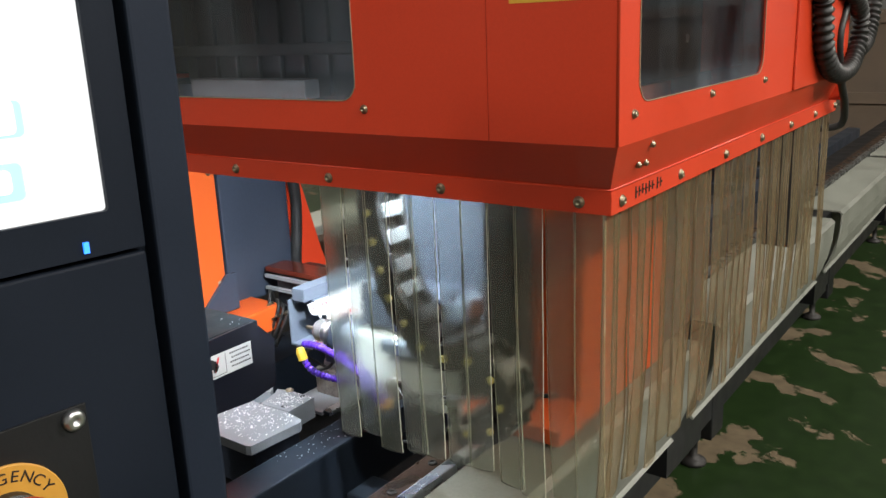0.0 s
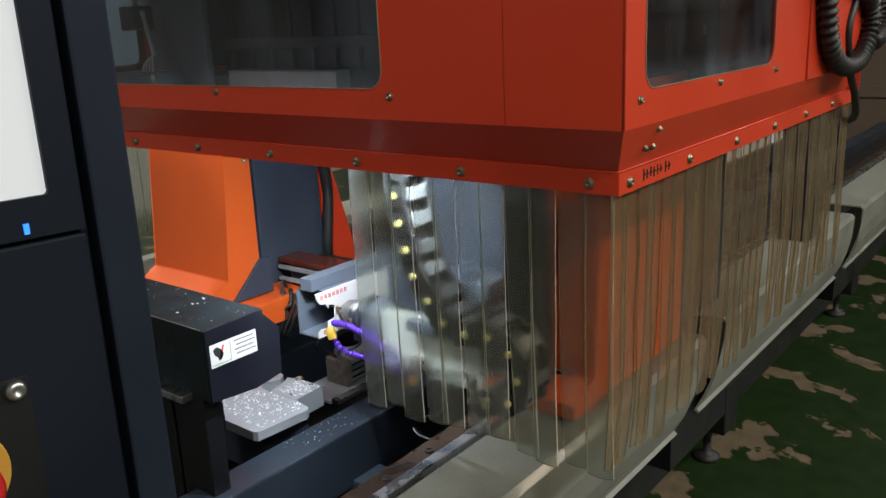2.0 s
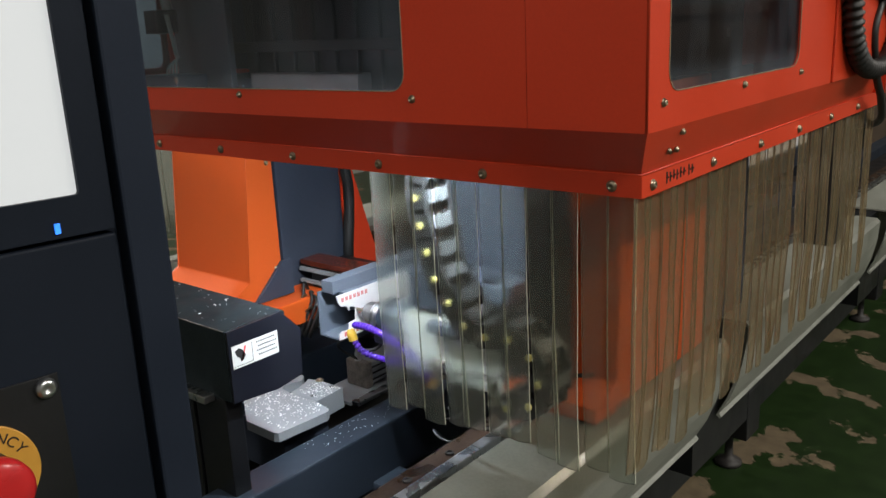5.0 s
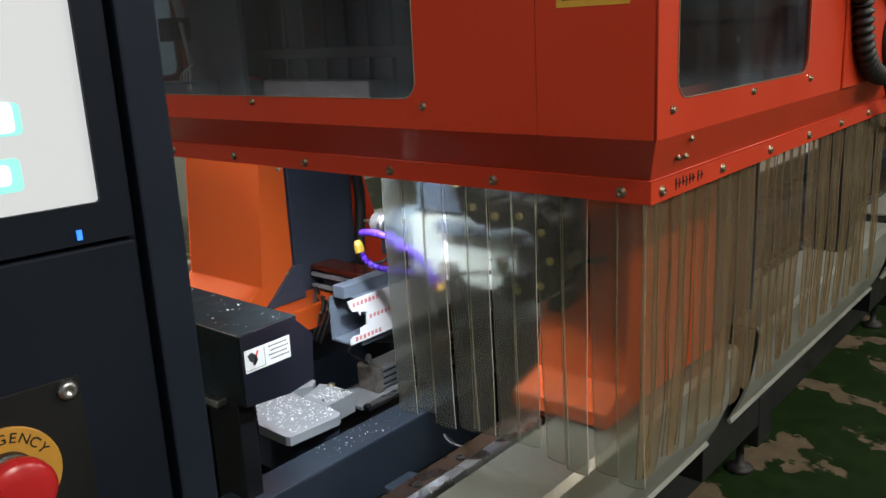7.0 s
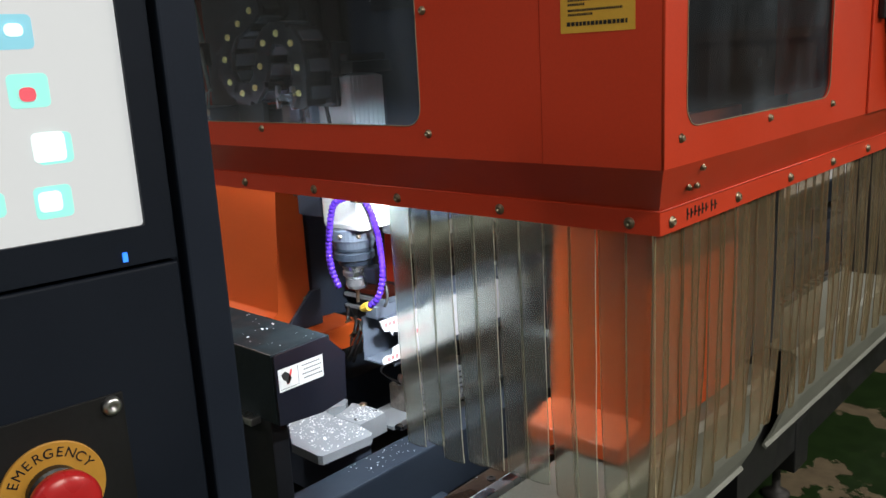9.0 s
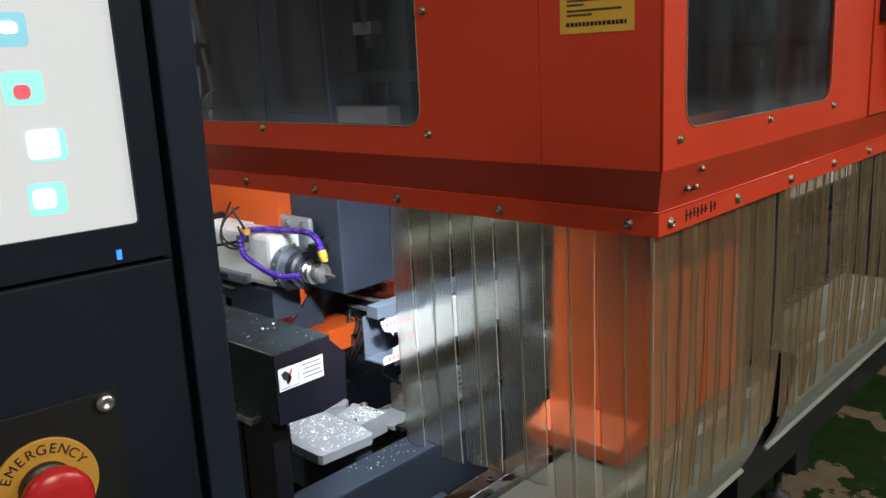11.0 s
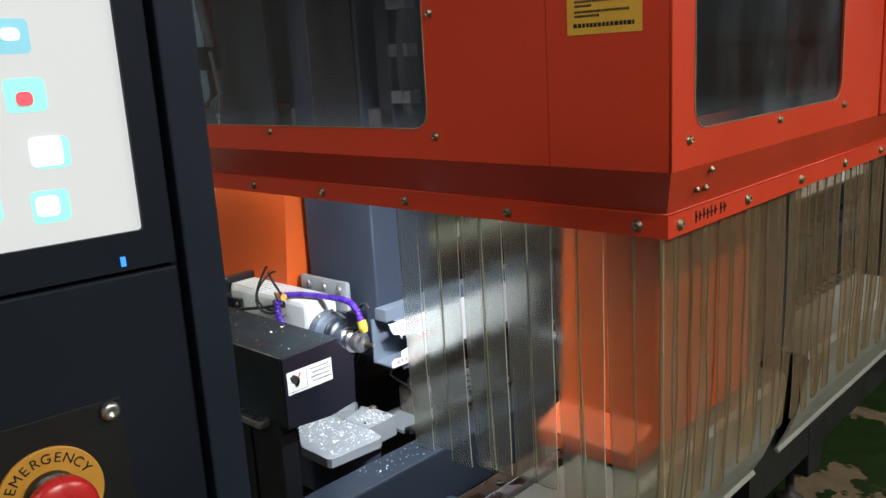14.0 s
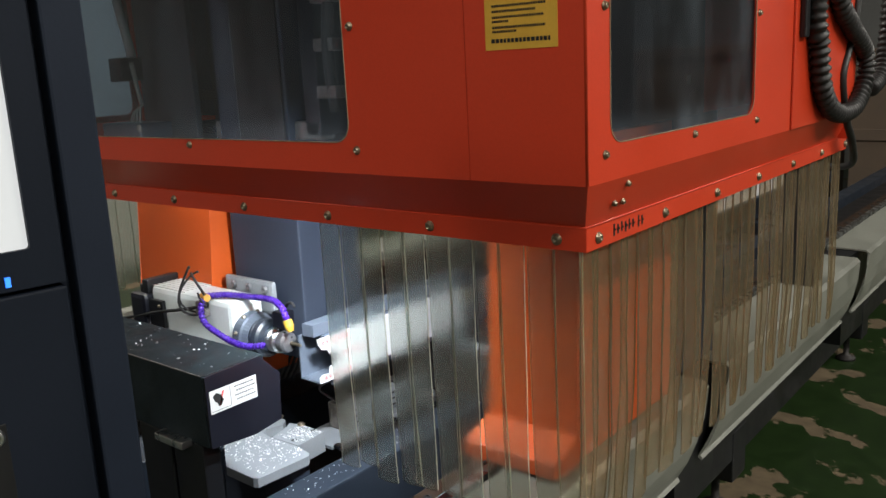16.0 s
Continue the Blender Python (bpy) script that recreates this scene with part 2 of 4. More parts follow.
CHIP = mat("bright_aluminium_chip", (0.80, 0.81, 0.82), 0.35, 0.25, vary=0.1, scale=200)
STICKER = mat("white_label_film", (0.52, 0.53, 0.52), 0.4, vary=0.06, scale=25)
CONSOLE = mat("dark_navy_console_paint", (0.0085, 0.0125, 0.0215), 0.55, vary=0.12, scale=10, bump=0.03, fine=420)
CONSOLE_RIM = mat("console_rim_paint", (0.014, 0.020, 0.034), 0.55, vary=0.12, scale=10, bump=0.03, fine=420)
for paint in (CONSOLE, CONSOLE_RIM):
    paint.node_tree.nodes["Principled BSDF"].inputs["Specular IOR Level"].default_value = 0.18
ESTOP_RED = mat("red_mushroom_plastic", (0.50, 0.018, 0.02), 0.3, vary=0.08, scale=30)
ESTOP_YELLOW = mat("yellow_stop_ring", (0.58, 0.30, 0.045), 0.45, vary=0.06, scale=30)
NOZZLE = mat("dull_yellow_nozzle_plastic", (0.42, 0.27, 0.03), 0.45, vary=0.1, scale=30)
SCREEN = mat("lit_screen_white", (0.3, 0.3, 0.3), 0.2, emit=(0.90, 0.94, 0.95), strength=0.62, vary=0.02)
ICON_A = mat("screen_icon_teal", (0.3, 0.7, 0.65), 0.3, emit=(0.28, 0.80, 0.70), strength=0.8, vary=0.02)
ICON_B = mat("screen_icon_blue", (0.3, 0.55, 0.7), 0.3, emit=(0.16, 0.52, 0.62), strength=0.75, vary=0.02)
ICON_C = mat("screen_icon_pale", (0.8, 0.9, 0.9), 0.3, emit=(0.72, 0.92, 0.88), strength=0.9, vary=0.02)
ICON_R = mat("screen_icon_red", (0.7, 0.1, 0.1), 0.3, emit=(0.72, 0.10, 0.16), strength=0.8, vary=0.02)
LED_BLUE = mat("blue_led", (0.1, 0.4, 1.0), 0.3, emit=(0.01, 0.16, 1.0), strength=1.3, vary=0.02)
FILL_TUBE = mat("lit_fill_tube", (0.9, 0.9, 0.9), 0.3, emit=(0.88, 0.95, 1.0), strength=12, vary=0.02)
PRINT_RED = mat("faint_red_print", (0.52, 0.13, 0.13), 0.5)
HALL_TUBE = mat("lit_hall_tube", (1, 1, 1), 0.3, emit=(1.0, 0.93, 0.82), strength=8, vary=0.02)
GRIME = mat("dirty_bare_metal", (0.20, 0.18, 0.16), 0.45, 0.4, vary=0.5, scale=40, bump=0.4)
RUST = mat("rusty_oiled_rail", (0.055, 0.032, 0.020), 0.33, 0.5, vary=0.5, scale=16, bump=0.2, rough_vary=0.15)
# red-brown stands in for the orange column mirrored in the clamp's top
REFLECTED_BROWN = mat("red_brown_reflection_tint", (0.085, 0.018, 0.010), 0.18, vary=0.3, scale=12, bump=0.1)
CRATE = mat("brown_cardboard", (0.10, 0.072, 0.05), 0.8, vary=0.2, scale=6)
WALL = mat("hall_wall_plaster", (0.20, 0.205, 0.20), 0.85, vary=0.12, scale=1.5, bump=0.1, fine=40)
PALE_WALL = mat("pale_hall_wall_paint", (0.34, 0.335, 0.30), 0.8, vary=0.10, scale=1.5, bump=0.1, fine=40)
GLASS = glass("smoked_window_pane", (0.68, 0.75, 0.82))
PVC = pvc("frosted_curtain_plastic", (0.90, 0.935, 0.90), 0.0, 0.092, 0.185)
# cut edges coloured pale to imitate the light they catch
PVC_LIT_EDGE = mat("curtain_lit_cut_edge", (0.62, 0.63, 0.52), 0.4, vary=0.2, scale=14)
PVC_OLD_EDGE = mat("yellowed_curtain_cut_edge", (0.30, 0.25, 0.17), 0.45, vary=0.25, scale=14)
PVC_OLD = pvc("yellowed_curtain_plastic", (0.958, 0.908, 0.82), 0.90, 0.125, 0.20, 1.10, 0.9, 0.09, (0.54, 0.44, 0.28))
FLOOR = worn_floor("worn_green_floor_paint")

# ---- mesh helpers ----


def part(name, bm, material, parent=None, label="", smooth=False):
    me = bpy.data.meshes.new(name)
    bmesh.ops.recalc_face_normals(bm, faces=bm.faces[:])
    bm.to_mesh(me)
    bm.free()
    if smooth:
        for f in me.polygons:
            f.use_smooth = True
    me.materials.append(material)
    ob = new(name, me)
    if parent:
        ob.parent = parent
    if label:
        tagged(ob, label)
    return ob


def thing(name, label, category, group="", at=(0, 0, 0)):
    ob = new(name)
    ob.location = at
    return tagged(ob, label, category, group)


def box(x0, x1, y0, y1, z0, z1, bevel=0.0, bm=None, m=None):
    bm = bm or bmesh.new()
    r = bmesh.ops.create_cube(bm, size=1)
    t = Matrix.Translation(((x0 + x1) / 2, (y0 + y1) / 2, (z0 + z1) / 2)) @ Matrix.Diagonal((x1 - x0, y1 - y0, z1 - z0, 1))
    vs = r["verts"]
    bmesh.ops.transform(bm, matrix=(m @ t) if m else t, verts=vs)
    if bevel:
        es = list({e for v in vs for e in v.link_edges})
        bmesh.ops.bevel(bm, geom=es, offset=bevel, segments=2, affect="EDGES", profile=0.6)
    return bm


def prism(poly, axis, a, b, bm=None, bevel=0.0, m=None):
    """poly: corners in the two axes left, in the order of x, y, z; drawn from a to b along axis."""
    bm = bm or bmesh.new()

    def at(p, c):
        return {"x": (c, p[0], p[1]), "y": (p[0], c, p[1]), "z": (p[0], p[1], c)}[axis]

    lo = [bm.verts.new(at(p, a)) for p in poly]
    hi = [bm.verts.new(at(p, b)) for p in poly]
    n = len(poly)
    fs = [bm.faces.new(lo), bm.faces.new(hi[::-1])]
    for i in range(n):
        fs.append(bm.faces.new((lo[i], lo[(i + 1) % n], hi[(i + 1) % n], hi[i])))
    if m:
        bmesh.ops.transform(bm, matrix=m, verts=lo + hi)
    if bevel:
        es = list({e for f in fs for e in f.edges})
        bmesh.ops.bevel(bm, geom=es, offset=bevel, segments=2, affect="EDGES", profile=0.6)
    return bm


def lathe(profile, m, seg=32, bm=None):
    """profile: (radius, height) up the z axis of m."""
    bm = bm or bmesh.new()
    rings = []
    for r, h in profile:
        rings.append([bm.verts.new(m @ Vector((r * math.cos(k * math.tau / seg), r * math.sin(k * math.tau / seg), h))) for k in range(seg)])
    for u, v in zip(rings, rings[1:]):
        for k in range(seg):
            bm.faces.new((u[k], u[(k + 1) % seg], v[(k + 1) % seg], v[k]))
    bm.faces.new(rings[0][::-1])
    bm.faces.new(rings[-1])
    return bm


def spline(points, steps=8):
    pts = [Vector(p) for p in points]
    pts = [2 * pts[0] - pts[1]] + pts + [2 * pts[-1] - pts[-2]]
    out = []
    for a, b, c, d in zip(pts, pts[1:], pts[2:], pts[3:]):
        for k in range(steps):
            t = k / steps
            out.append(0.5 * (2 * b + (c - a) * t + (2 * a - 5 * b + 4 * c - d) * t * t + (3 * b - a - 3 * c + d) * t ** 3))
    return out + [pts[-2]]


def tube(points, r, seg=10, bm=None):
    """r: a radius, or one for each point."""
    bm = bm or bmesh.new()
    rs = r if isinstance(r, (list, tuple)) else [r] * len(points)
    rings, side = [], None
    for i, p in enumerate(points):
        d = (points[min(i + 1, len(points) - 1)] - points[max(i - 1, 0)]).normalized()
        side = (side or d.orthogonal())
        side = (side - d * side.dot(d)).normalized()
        up = d.cross(side)
        rings.append([bm.verts.new(p + rs[i] * (math.cos(k * math.tau / seg) * side + math.sin(k * math.tau / seg) * up)) for k in range(seg)])
    for u, v in zip(rings, rings[1:]):
        for k in range(seg):
            bm.faces.new((u[k], u[(k + 1) % seg], v[(k + 1) % seg], v[k]))
    bm.faces.new(rings[0][::-1])
    bm.faces.new(rings[-1])
    return bm


def turned(x, y, z, axis):
    """A frame at (x, y, z) whose z axis points along axis."""
    return Matrix.Translation((x, y, z)) @ Vector(axis).to_track_quat("Z", "Y").to_matrix().to_4x4()


def bolt(parent, x, y, z, axis, r=0.006, name="bolt", metal=None):
    """A domed head with a recess, on its washer."""
    return part(name, lathe([(r * 1.25, 0), (r * 1.25, 0.0015), (r, 0.0017), (r, 0.003), (r * 0.8, 0.005), (r * 0.45, 0.0058), (r * 0.4, 0.0035)], turned(x, y, z, axis), 14), metal or BOLT, parent, smooth=True)


def rounded(u0, u1, v0, v1, r, seg=5):
    """The corners of a rounded rectangle, anticlockwise."""
    out = []
    for cu, cv, a in ((u1 - r, v1 - r, 0), (u0 + r, v1 - r, 90), (u0 + r, v0 + r, 180), (u1 - r, v0 + r, 270)):
        for k in range(seg + 1):
            w = radians(a + 90 * k / seg)
            out.append((cu + r * math.cos(w), cv + r * math.sin(w)))
    return out


def holed(u0, u1, v0, v1, hole, at0, at1, axis):
    """A plate u0..u1, v0..v1 with one rounded opening right through it, at0..at1 thick along axis."""
    bm = bmesh.new()
    n = len(hole)
    q = n // 4
    outer = [(u1, v1), (u0, v1), (u0, v0), (u1, v0)]

    def at(p, c):
        return {"x": (c, p[0], p[1]), "y": (p[0], c, p[1])}[axis]

    layers = []
    for c in (at0, at1):
        layers.append(([bm.verts.new(at(p, c)) for p in outer], [bm.verts.new(at(p, c)) for p in hole]))
    for o, h in layers:
        for k in range(4):
            arc = h[k * q:(k + 1) * q]
            for a, b in zip(arc, arc[1:]):
                bm.faces.new((o[k], b, a))
            bm.faces.new((o[k], o[(k + 1) % 4], h[((k + 1) * q) % n], arc[-1]))
    (o0, h0), (o1, h1) = layers
    for k in range(4):
        bm.faces.new((o0[k], o0[(k + 1) % 4], o1[(k + 1) % 4], o1[k]))
    for k in range(n):
        bm.faces.new((h0[k], h0[(k + 1) % n], h1[(k + 1) % n], h1[k]))
    return bm


def words(name, body, size, m, material, parent, thick=0.0003):
    cu = bpy.data.curves.new(name, "FONT")
    cu.body, cu.size, cu.extrude, cu.align_x, cu.align_y = body, size, thick, "CENTER", "CENTER"
    tmp = new(name, cu)
    deps = bpy.context.evaluated_depsgraph_get()
    me = bpy.data.meshes.new_from_object(tmp.evaluated_get(deps))
    bpy.data.objects.remove(tmp)
    me.transform(m)
    me.materials.clear()
    me.materials.append(material)
    ob = new(name, me)
    ob.parent = parent
    return ob

# ---- the setting ----


def setting(name, bm, material, label, category):
    return tagged(part(name, bm, material), label, category, kind="structure")


setting("floor", box(-6, 6, -5, 11, -0.2, 0), FLOOR, "green painted factory floor worn to concrete in patches", "floor")
setting("wall_north", box(-6, 6, 11, 11.2, 0, 5), WALL, "plain plastered factory hall wall", "wall")
setting("wall_south", box(-6, 6, -5.2, -5, 0, 5), WALL, "plain plastered factory hall wall", "wall")
setting("wall_west", box(-6.2, -6, -5, 11, 0, 5), PALE_WALL, "pale painted factory hall wall", "wall")
setting("wall_east", box(6, 6.2, -5, 11, 0, 5), WALL, "plain plastered factory hall wall", "wall")
setting("ceiling", box(-6, 6, -5, 11, 5, 5.2), WALL, "plain factory hall ceiling", "ceiling")

# bodies for the assumed hall lamps, all out of view
for hx, hy in HALL:
    lampcase = thing("hall_lamp", "long white tube lamp added out of view under the ceiling", "lamp", "hall tube lamps", (hx, hy, 4.6))
    part("housing", box(-0.18, 0.18, -0.85, 0.85, 0.02, 0.10, 0.01), CREAM, lampcase)
    part("lamp_tube", box(-0.12, 0.12, -0.8, 0.8, 0.004, 0.018, 0.004), HALL_TUBE, lampcase)
    for sy in (-0.6, 0.6):
        part("hanger_rod", tube([Vector((0, sy, 0.09)), Vector((0, sy, 0.40))], 0.006, 8), STEEL, lampcase)

# ---- gantry enclosure ----
FB, FT, PB, TOP = 1.284, 1.318, 1.3796, 2.22   # flange bottom and top, panel bottom, roof
PX, PY, PBACK = 0.0281, -0.0448, 1.216   # faces of the panels, which hang out over the flange, scaled to fit the camera's view
LEFT, BACK = -2.05, 1.30
enclosure = thing("gantry_enclosure", "orange enamelled sheet metal enclosure with smoked windows over the cutting gantry", "machine cover")


def sheet_front(x0, x1, hole=None):
    if hole:
        return holed(x0, x1, PB, TOP, hole, PY, PY + 0.003, "y")
    return box(x0, x1, PY, PY + 0.003, PB, TOP)


WIN_F = rounded(-1.6685, -0.3825, 1.4269, 2.0024, 0.029)
WIN_R = rounded(0.015, 0.5413, 1.4269, 2.0024, 0.029)
part("front_panel", sheet_front(LEFT, -0.1548, WIN_F), ORANGE, enclosure)
part("corner_panel", sheet_front(-0.1536, PX - 0.003), ORANGE, enclosure)
part("corner_fold", tube([Vector((PX - 0.003, PY + 0.003, PB)), Vector((PX - 0.003, PY + 0.003, TOP))], 0.003, 16), ORANGE, enclosure, "", True)
part("side_panel", holed(PY + 0.003, 0.748, PB, TOP, WIN_R, PX - 0.003, PX, "x"), ORANGE, enclosure)
part("rear_side_panel", box(PX - 0.0015, PX + 0.004, 0.750, PBACK, PB, TOP, 0.002), ORANGE, enclosure, "glossy orange rear side panel")


def slope(inset, bm):
    """The two undercut strips below the panels, mitred at the corner; inset moves the whole sheet inwards."""
    k = inset
    p = [Vector((LEFT, PY + k, PB)), Vector((PX - k, PY + k, PB)), Vector((PX - k, PBACK, PB)), Vector((LEFT, 0.0035 + k, FT - 0.003)), Vector((-0.0035 - k, 0.0035 + k, FT - 0.003)), Vector((-0.0035 - k, BACK, FT - 0.003))]
    v = [bm.verts.new(q) for q in p]
    bm.faces.new((v[0], v[1], v[4], v[3]))
    bm.faces.new((v[1], v[2], v[5], v[4]))
    return bm


part("undercut", slope(0.003, slope(0.0, bmesh.new())), ORANGE, enclosure)
part("front_flange", prism([(0.0, FB), (0.0, FT - 0.001), (0.003, FT - 0.001), (0.003, FB)], "x", LEFT, -0.0005), ORANGE, enclosure)
part("side_flange", prism([(0.0, FB), (0.0, FT - 0.001), (-0.003, FT - 0.001), (-0.003, FB)], "y", 0.001, BACK), ORANGE, enclosure)
part("left_panel", holed(PY, PBACK, FB, TOP, rounded(0.05, 0.60, 1.4269, 2.0024, 0.029), LEFT - 0.003, LEFT, "x"), ORANGE, enclosure)
part("left_window", prism(rounded(0.03, 0.62, 1.4076, 2.0217, 0.029), "x", LEFT + 0.0005, LEFT + 0.0045), GLASS, enclosure, "smoked clear window pane").visible_shadow = False
# thin tubes added along the fold so that a highlight line shows
part("flange_fold", tube([Vector((LEFT, 0.0005, FT - 0.001)), Vector((-0.001, 0.0005, FT - 0.001))], 0.0014, 8), ORANGE, enclosure, "thin round edge added to catch a highlight", True)
part("flange_fold", tube([Vector((-0.0005, 0.002, FT - 0.001)), Vector((-0.0005, BACK, FT - 0.001))], 0.0018, 8), ORANGE, enclosure, "thin round edge added to catch a highlight", True)
# roof added out of view, closed to keep hall light from the inside
part("roof_panel", box(LEFT - 0.003, PX + 0.006, PY - 0.003, PBACK + 0.004, TOP, TOP + 0.003), ORANGE, enclosure)
part("rear_panel", box(LEFT, PX - 0.002, PBACK, PBACK + 0.003, FT, TOP), ORANGE, enclosure)
part("front_window", prism(rounded(-1.6878, -0.3632, 1.4076, 2.0217, 0.029), "y", PY + 0.0035, PY + 0.0075), GLASS, enclosure, "smoked clear window pane").visible_shadow = False
part("side_window", prism(rounded(-0.0043, 0.5606, 1.4076, 2.0217, 0.029), "x", PX - 0.0075, PX - 0.0035), GLASS, enclosure, "smoked clear window pane").visible_shadow = False
for hole, axis, a, b in ((WIN_F, "y", PY - 0.0015, PY + 0.0002), (WIN_R, "x", PX - 0.0002, PX + 0.0015)):
    ring = [Vector((p[0], (a + b) / 2, p[1])) if axis == "y" else Vector(((a + b) / 2, p[0], p[1])) for p in hole]
    part("window_edging", tube(ring + ring[:1], 0.0008, 6), PVC_OLD_EDGE, enclosure, "thin pale window edging")
for k in range(9):
    bolt(enclosure, -0.0455 - 0.2237 * k, 0.0, 1.2985, (0, -1, 0), 0.0066)
for k in range(6):
    bolt(enclosure, 0.0, 0.032 + 0.2102 * k, 1.2985, (1, 0, 0), 0.0065)
bolt(enclosure, 0.0, 1.285, 1.2985, (1, 0, 0), 0.0065)
for x, z in ((-0.3681, 1.4158), (-0.7999, 1.4158), (-1.2318, 1.4158), (-0.3671, 1.5985), (-0.3671, 1.7903)):
    bolt(enclosure, x, PY, z, (0, -1, 0), 0.0053)
for y, z in ((0.0005, 1.4148), (0.2839, 1.4148), (0.5567, 1.4148), (0.5567, 1.5975), (0.0005, 1.5975)):
    bolt(enclosure, PX, y, z, (1, 0, 0), 0.0048)
for y, z in ((0.072, 1.3685), (0.055, 1.343), (0.080, 1.342)):
    bolt(enclosure, PX - 0.464 * (PB - z), y, z, (1, 0, -0.45), 0.004)
label = part("warning_label", box(-0.1194, -0.0104, PY - 0.0006, PY, 1.5512, 1.6361, 0.0), LABEL_YELLOW, enclosure, "yellow warning label with rows of black print")
for k, (z, x0, x1, h) in enumerate(((1.5599, -0.1097, -0.021, 0.0052), (1.5724, -0.1078, -0.0702, 0.003), (1.5777, -0.1078, -0.0278, 0.003), (1.585, -0.1078, -0.0827, 0.003), (1.5903, -0.1078, -0.0297, 0.003), (1.5975, -0.1078, -0.0413, 0.003), (1.6042, -0.1078, -0.0268, 0.003), (1.6149, -0.0972, -0.0345, 0.008))):
    bm, x = bmesh.new(), x0
    rnd = random.Random(k)
    while x < x1:
        w = rnd.uniform(0.6, 1.1) * h
        box(x, min(x + w, x1), PY - 0.0009, PY - 0.0006, z, z + h, bm=bm)
        x += w + 0.3 * h
    part("print_row", bm, BLACK_INK, label)
mark, y = bmesh.new(), 0.075
for k in range(8):
    box(0.0, 0.0004, y, y + 0.0045, 1.2925 + 0.0015 * (k % 3), 1.3095 - 0.002 * (k % 2), bm=mark, m=pose(0, 0, 0))
    box(0.0, 0.0004, y, y + 0.009, 1.2995, 1.3022, bm=mark)
    y += 0.0115 + (0.006 if k == 5 else 0)
part("marker_writing", mark, BLACK_INK, enclosure, "black felt pen writing")
part("latch", box(PX + 0.004, PX + 0.016, 0.772, 0.800, 1.555, 1.66, 0.003), BLACK, enclosure, "black door latch")
# housings added for the inner lamps, out of sight behind the flange
for x0, y0, z0 in ((-0.52, 0.067, 1.376), (-0.90, 0.045, 1.376), (-1.70, 0.035, 1.376)):
    part("light_housing", box(x0, x0 + 0.32, y0, y0 + 0.05, z0, z0 + 0.03, 0.004), STEEL, enclosure)

# added glowing tube, hidden from the camera, lightens the enclosure's inside
part("fill_tube", tube([Vector((-1.66, 0.012, 1.398)), Vector((-0.46, 0.012, 1.398))], 0.009, 12), FILL_TUBE, enclosure, "unseen glowing tube added to brighten the inside", True)
# what the front window shows of the inside: a pipe, a hanging lead, a wiring box with leads
part("inner_pipe", tube([Vector((-1.74, 0.37, 1.95)), Vector((-1.64, 0.37, 1.60))], 0.013, 12), CREAM, enclosure, "pale grey upright pipe", True)
part("inner_pipe", tube([Vector((-1.632, 0.36, 1.585)), Vector((-1.605, 0.36, 1.47))], 0.006, 10), CREAM, enclosure, "thin pale pipe", True)
part("pipe_clamp", box(-1.70, -1.64, 0.33, 0.40, 1.535, 1.60, 0.005), DEEP_NAVY, enclosure, "dark pipe clamp")
part("inner_wall", box(-1.76, -1.50, 0.46, 0.48, 1.36, 2.10, 0.003), GREY_SHEET, enclosure, "dark grey inner sheet")
part("terminal_box", box(-1.72, -1.53, 0.30, 0.40, 1.345, 1.422, 0.004), SLATE, enclosure, "slate wiring box")
for k in range(4):
    part("inner_cable", tube(spline([(-1.62 + 0.016 * k, 0.33, 1.42), (-1.605 + 0.014 * k, 0.33, 1.445 + 0.006 * k), (-1.575 + 0.008 * k, 0.335, 1.463 + 0.003 * k)]), 0.003, 8), CREAM, enclosure, "pale thin lead", True)
bolt(enclosure, -1.53, 0.30, 1.41, (0, -1, 0), 0.008)

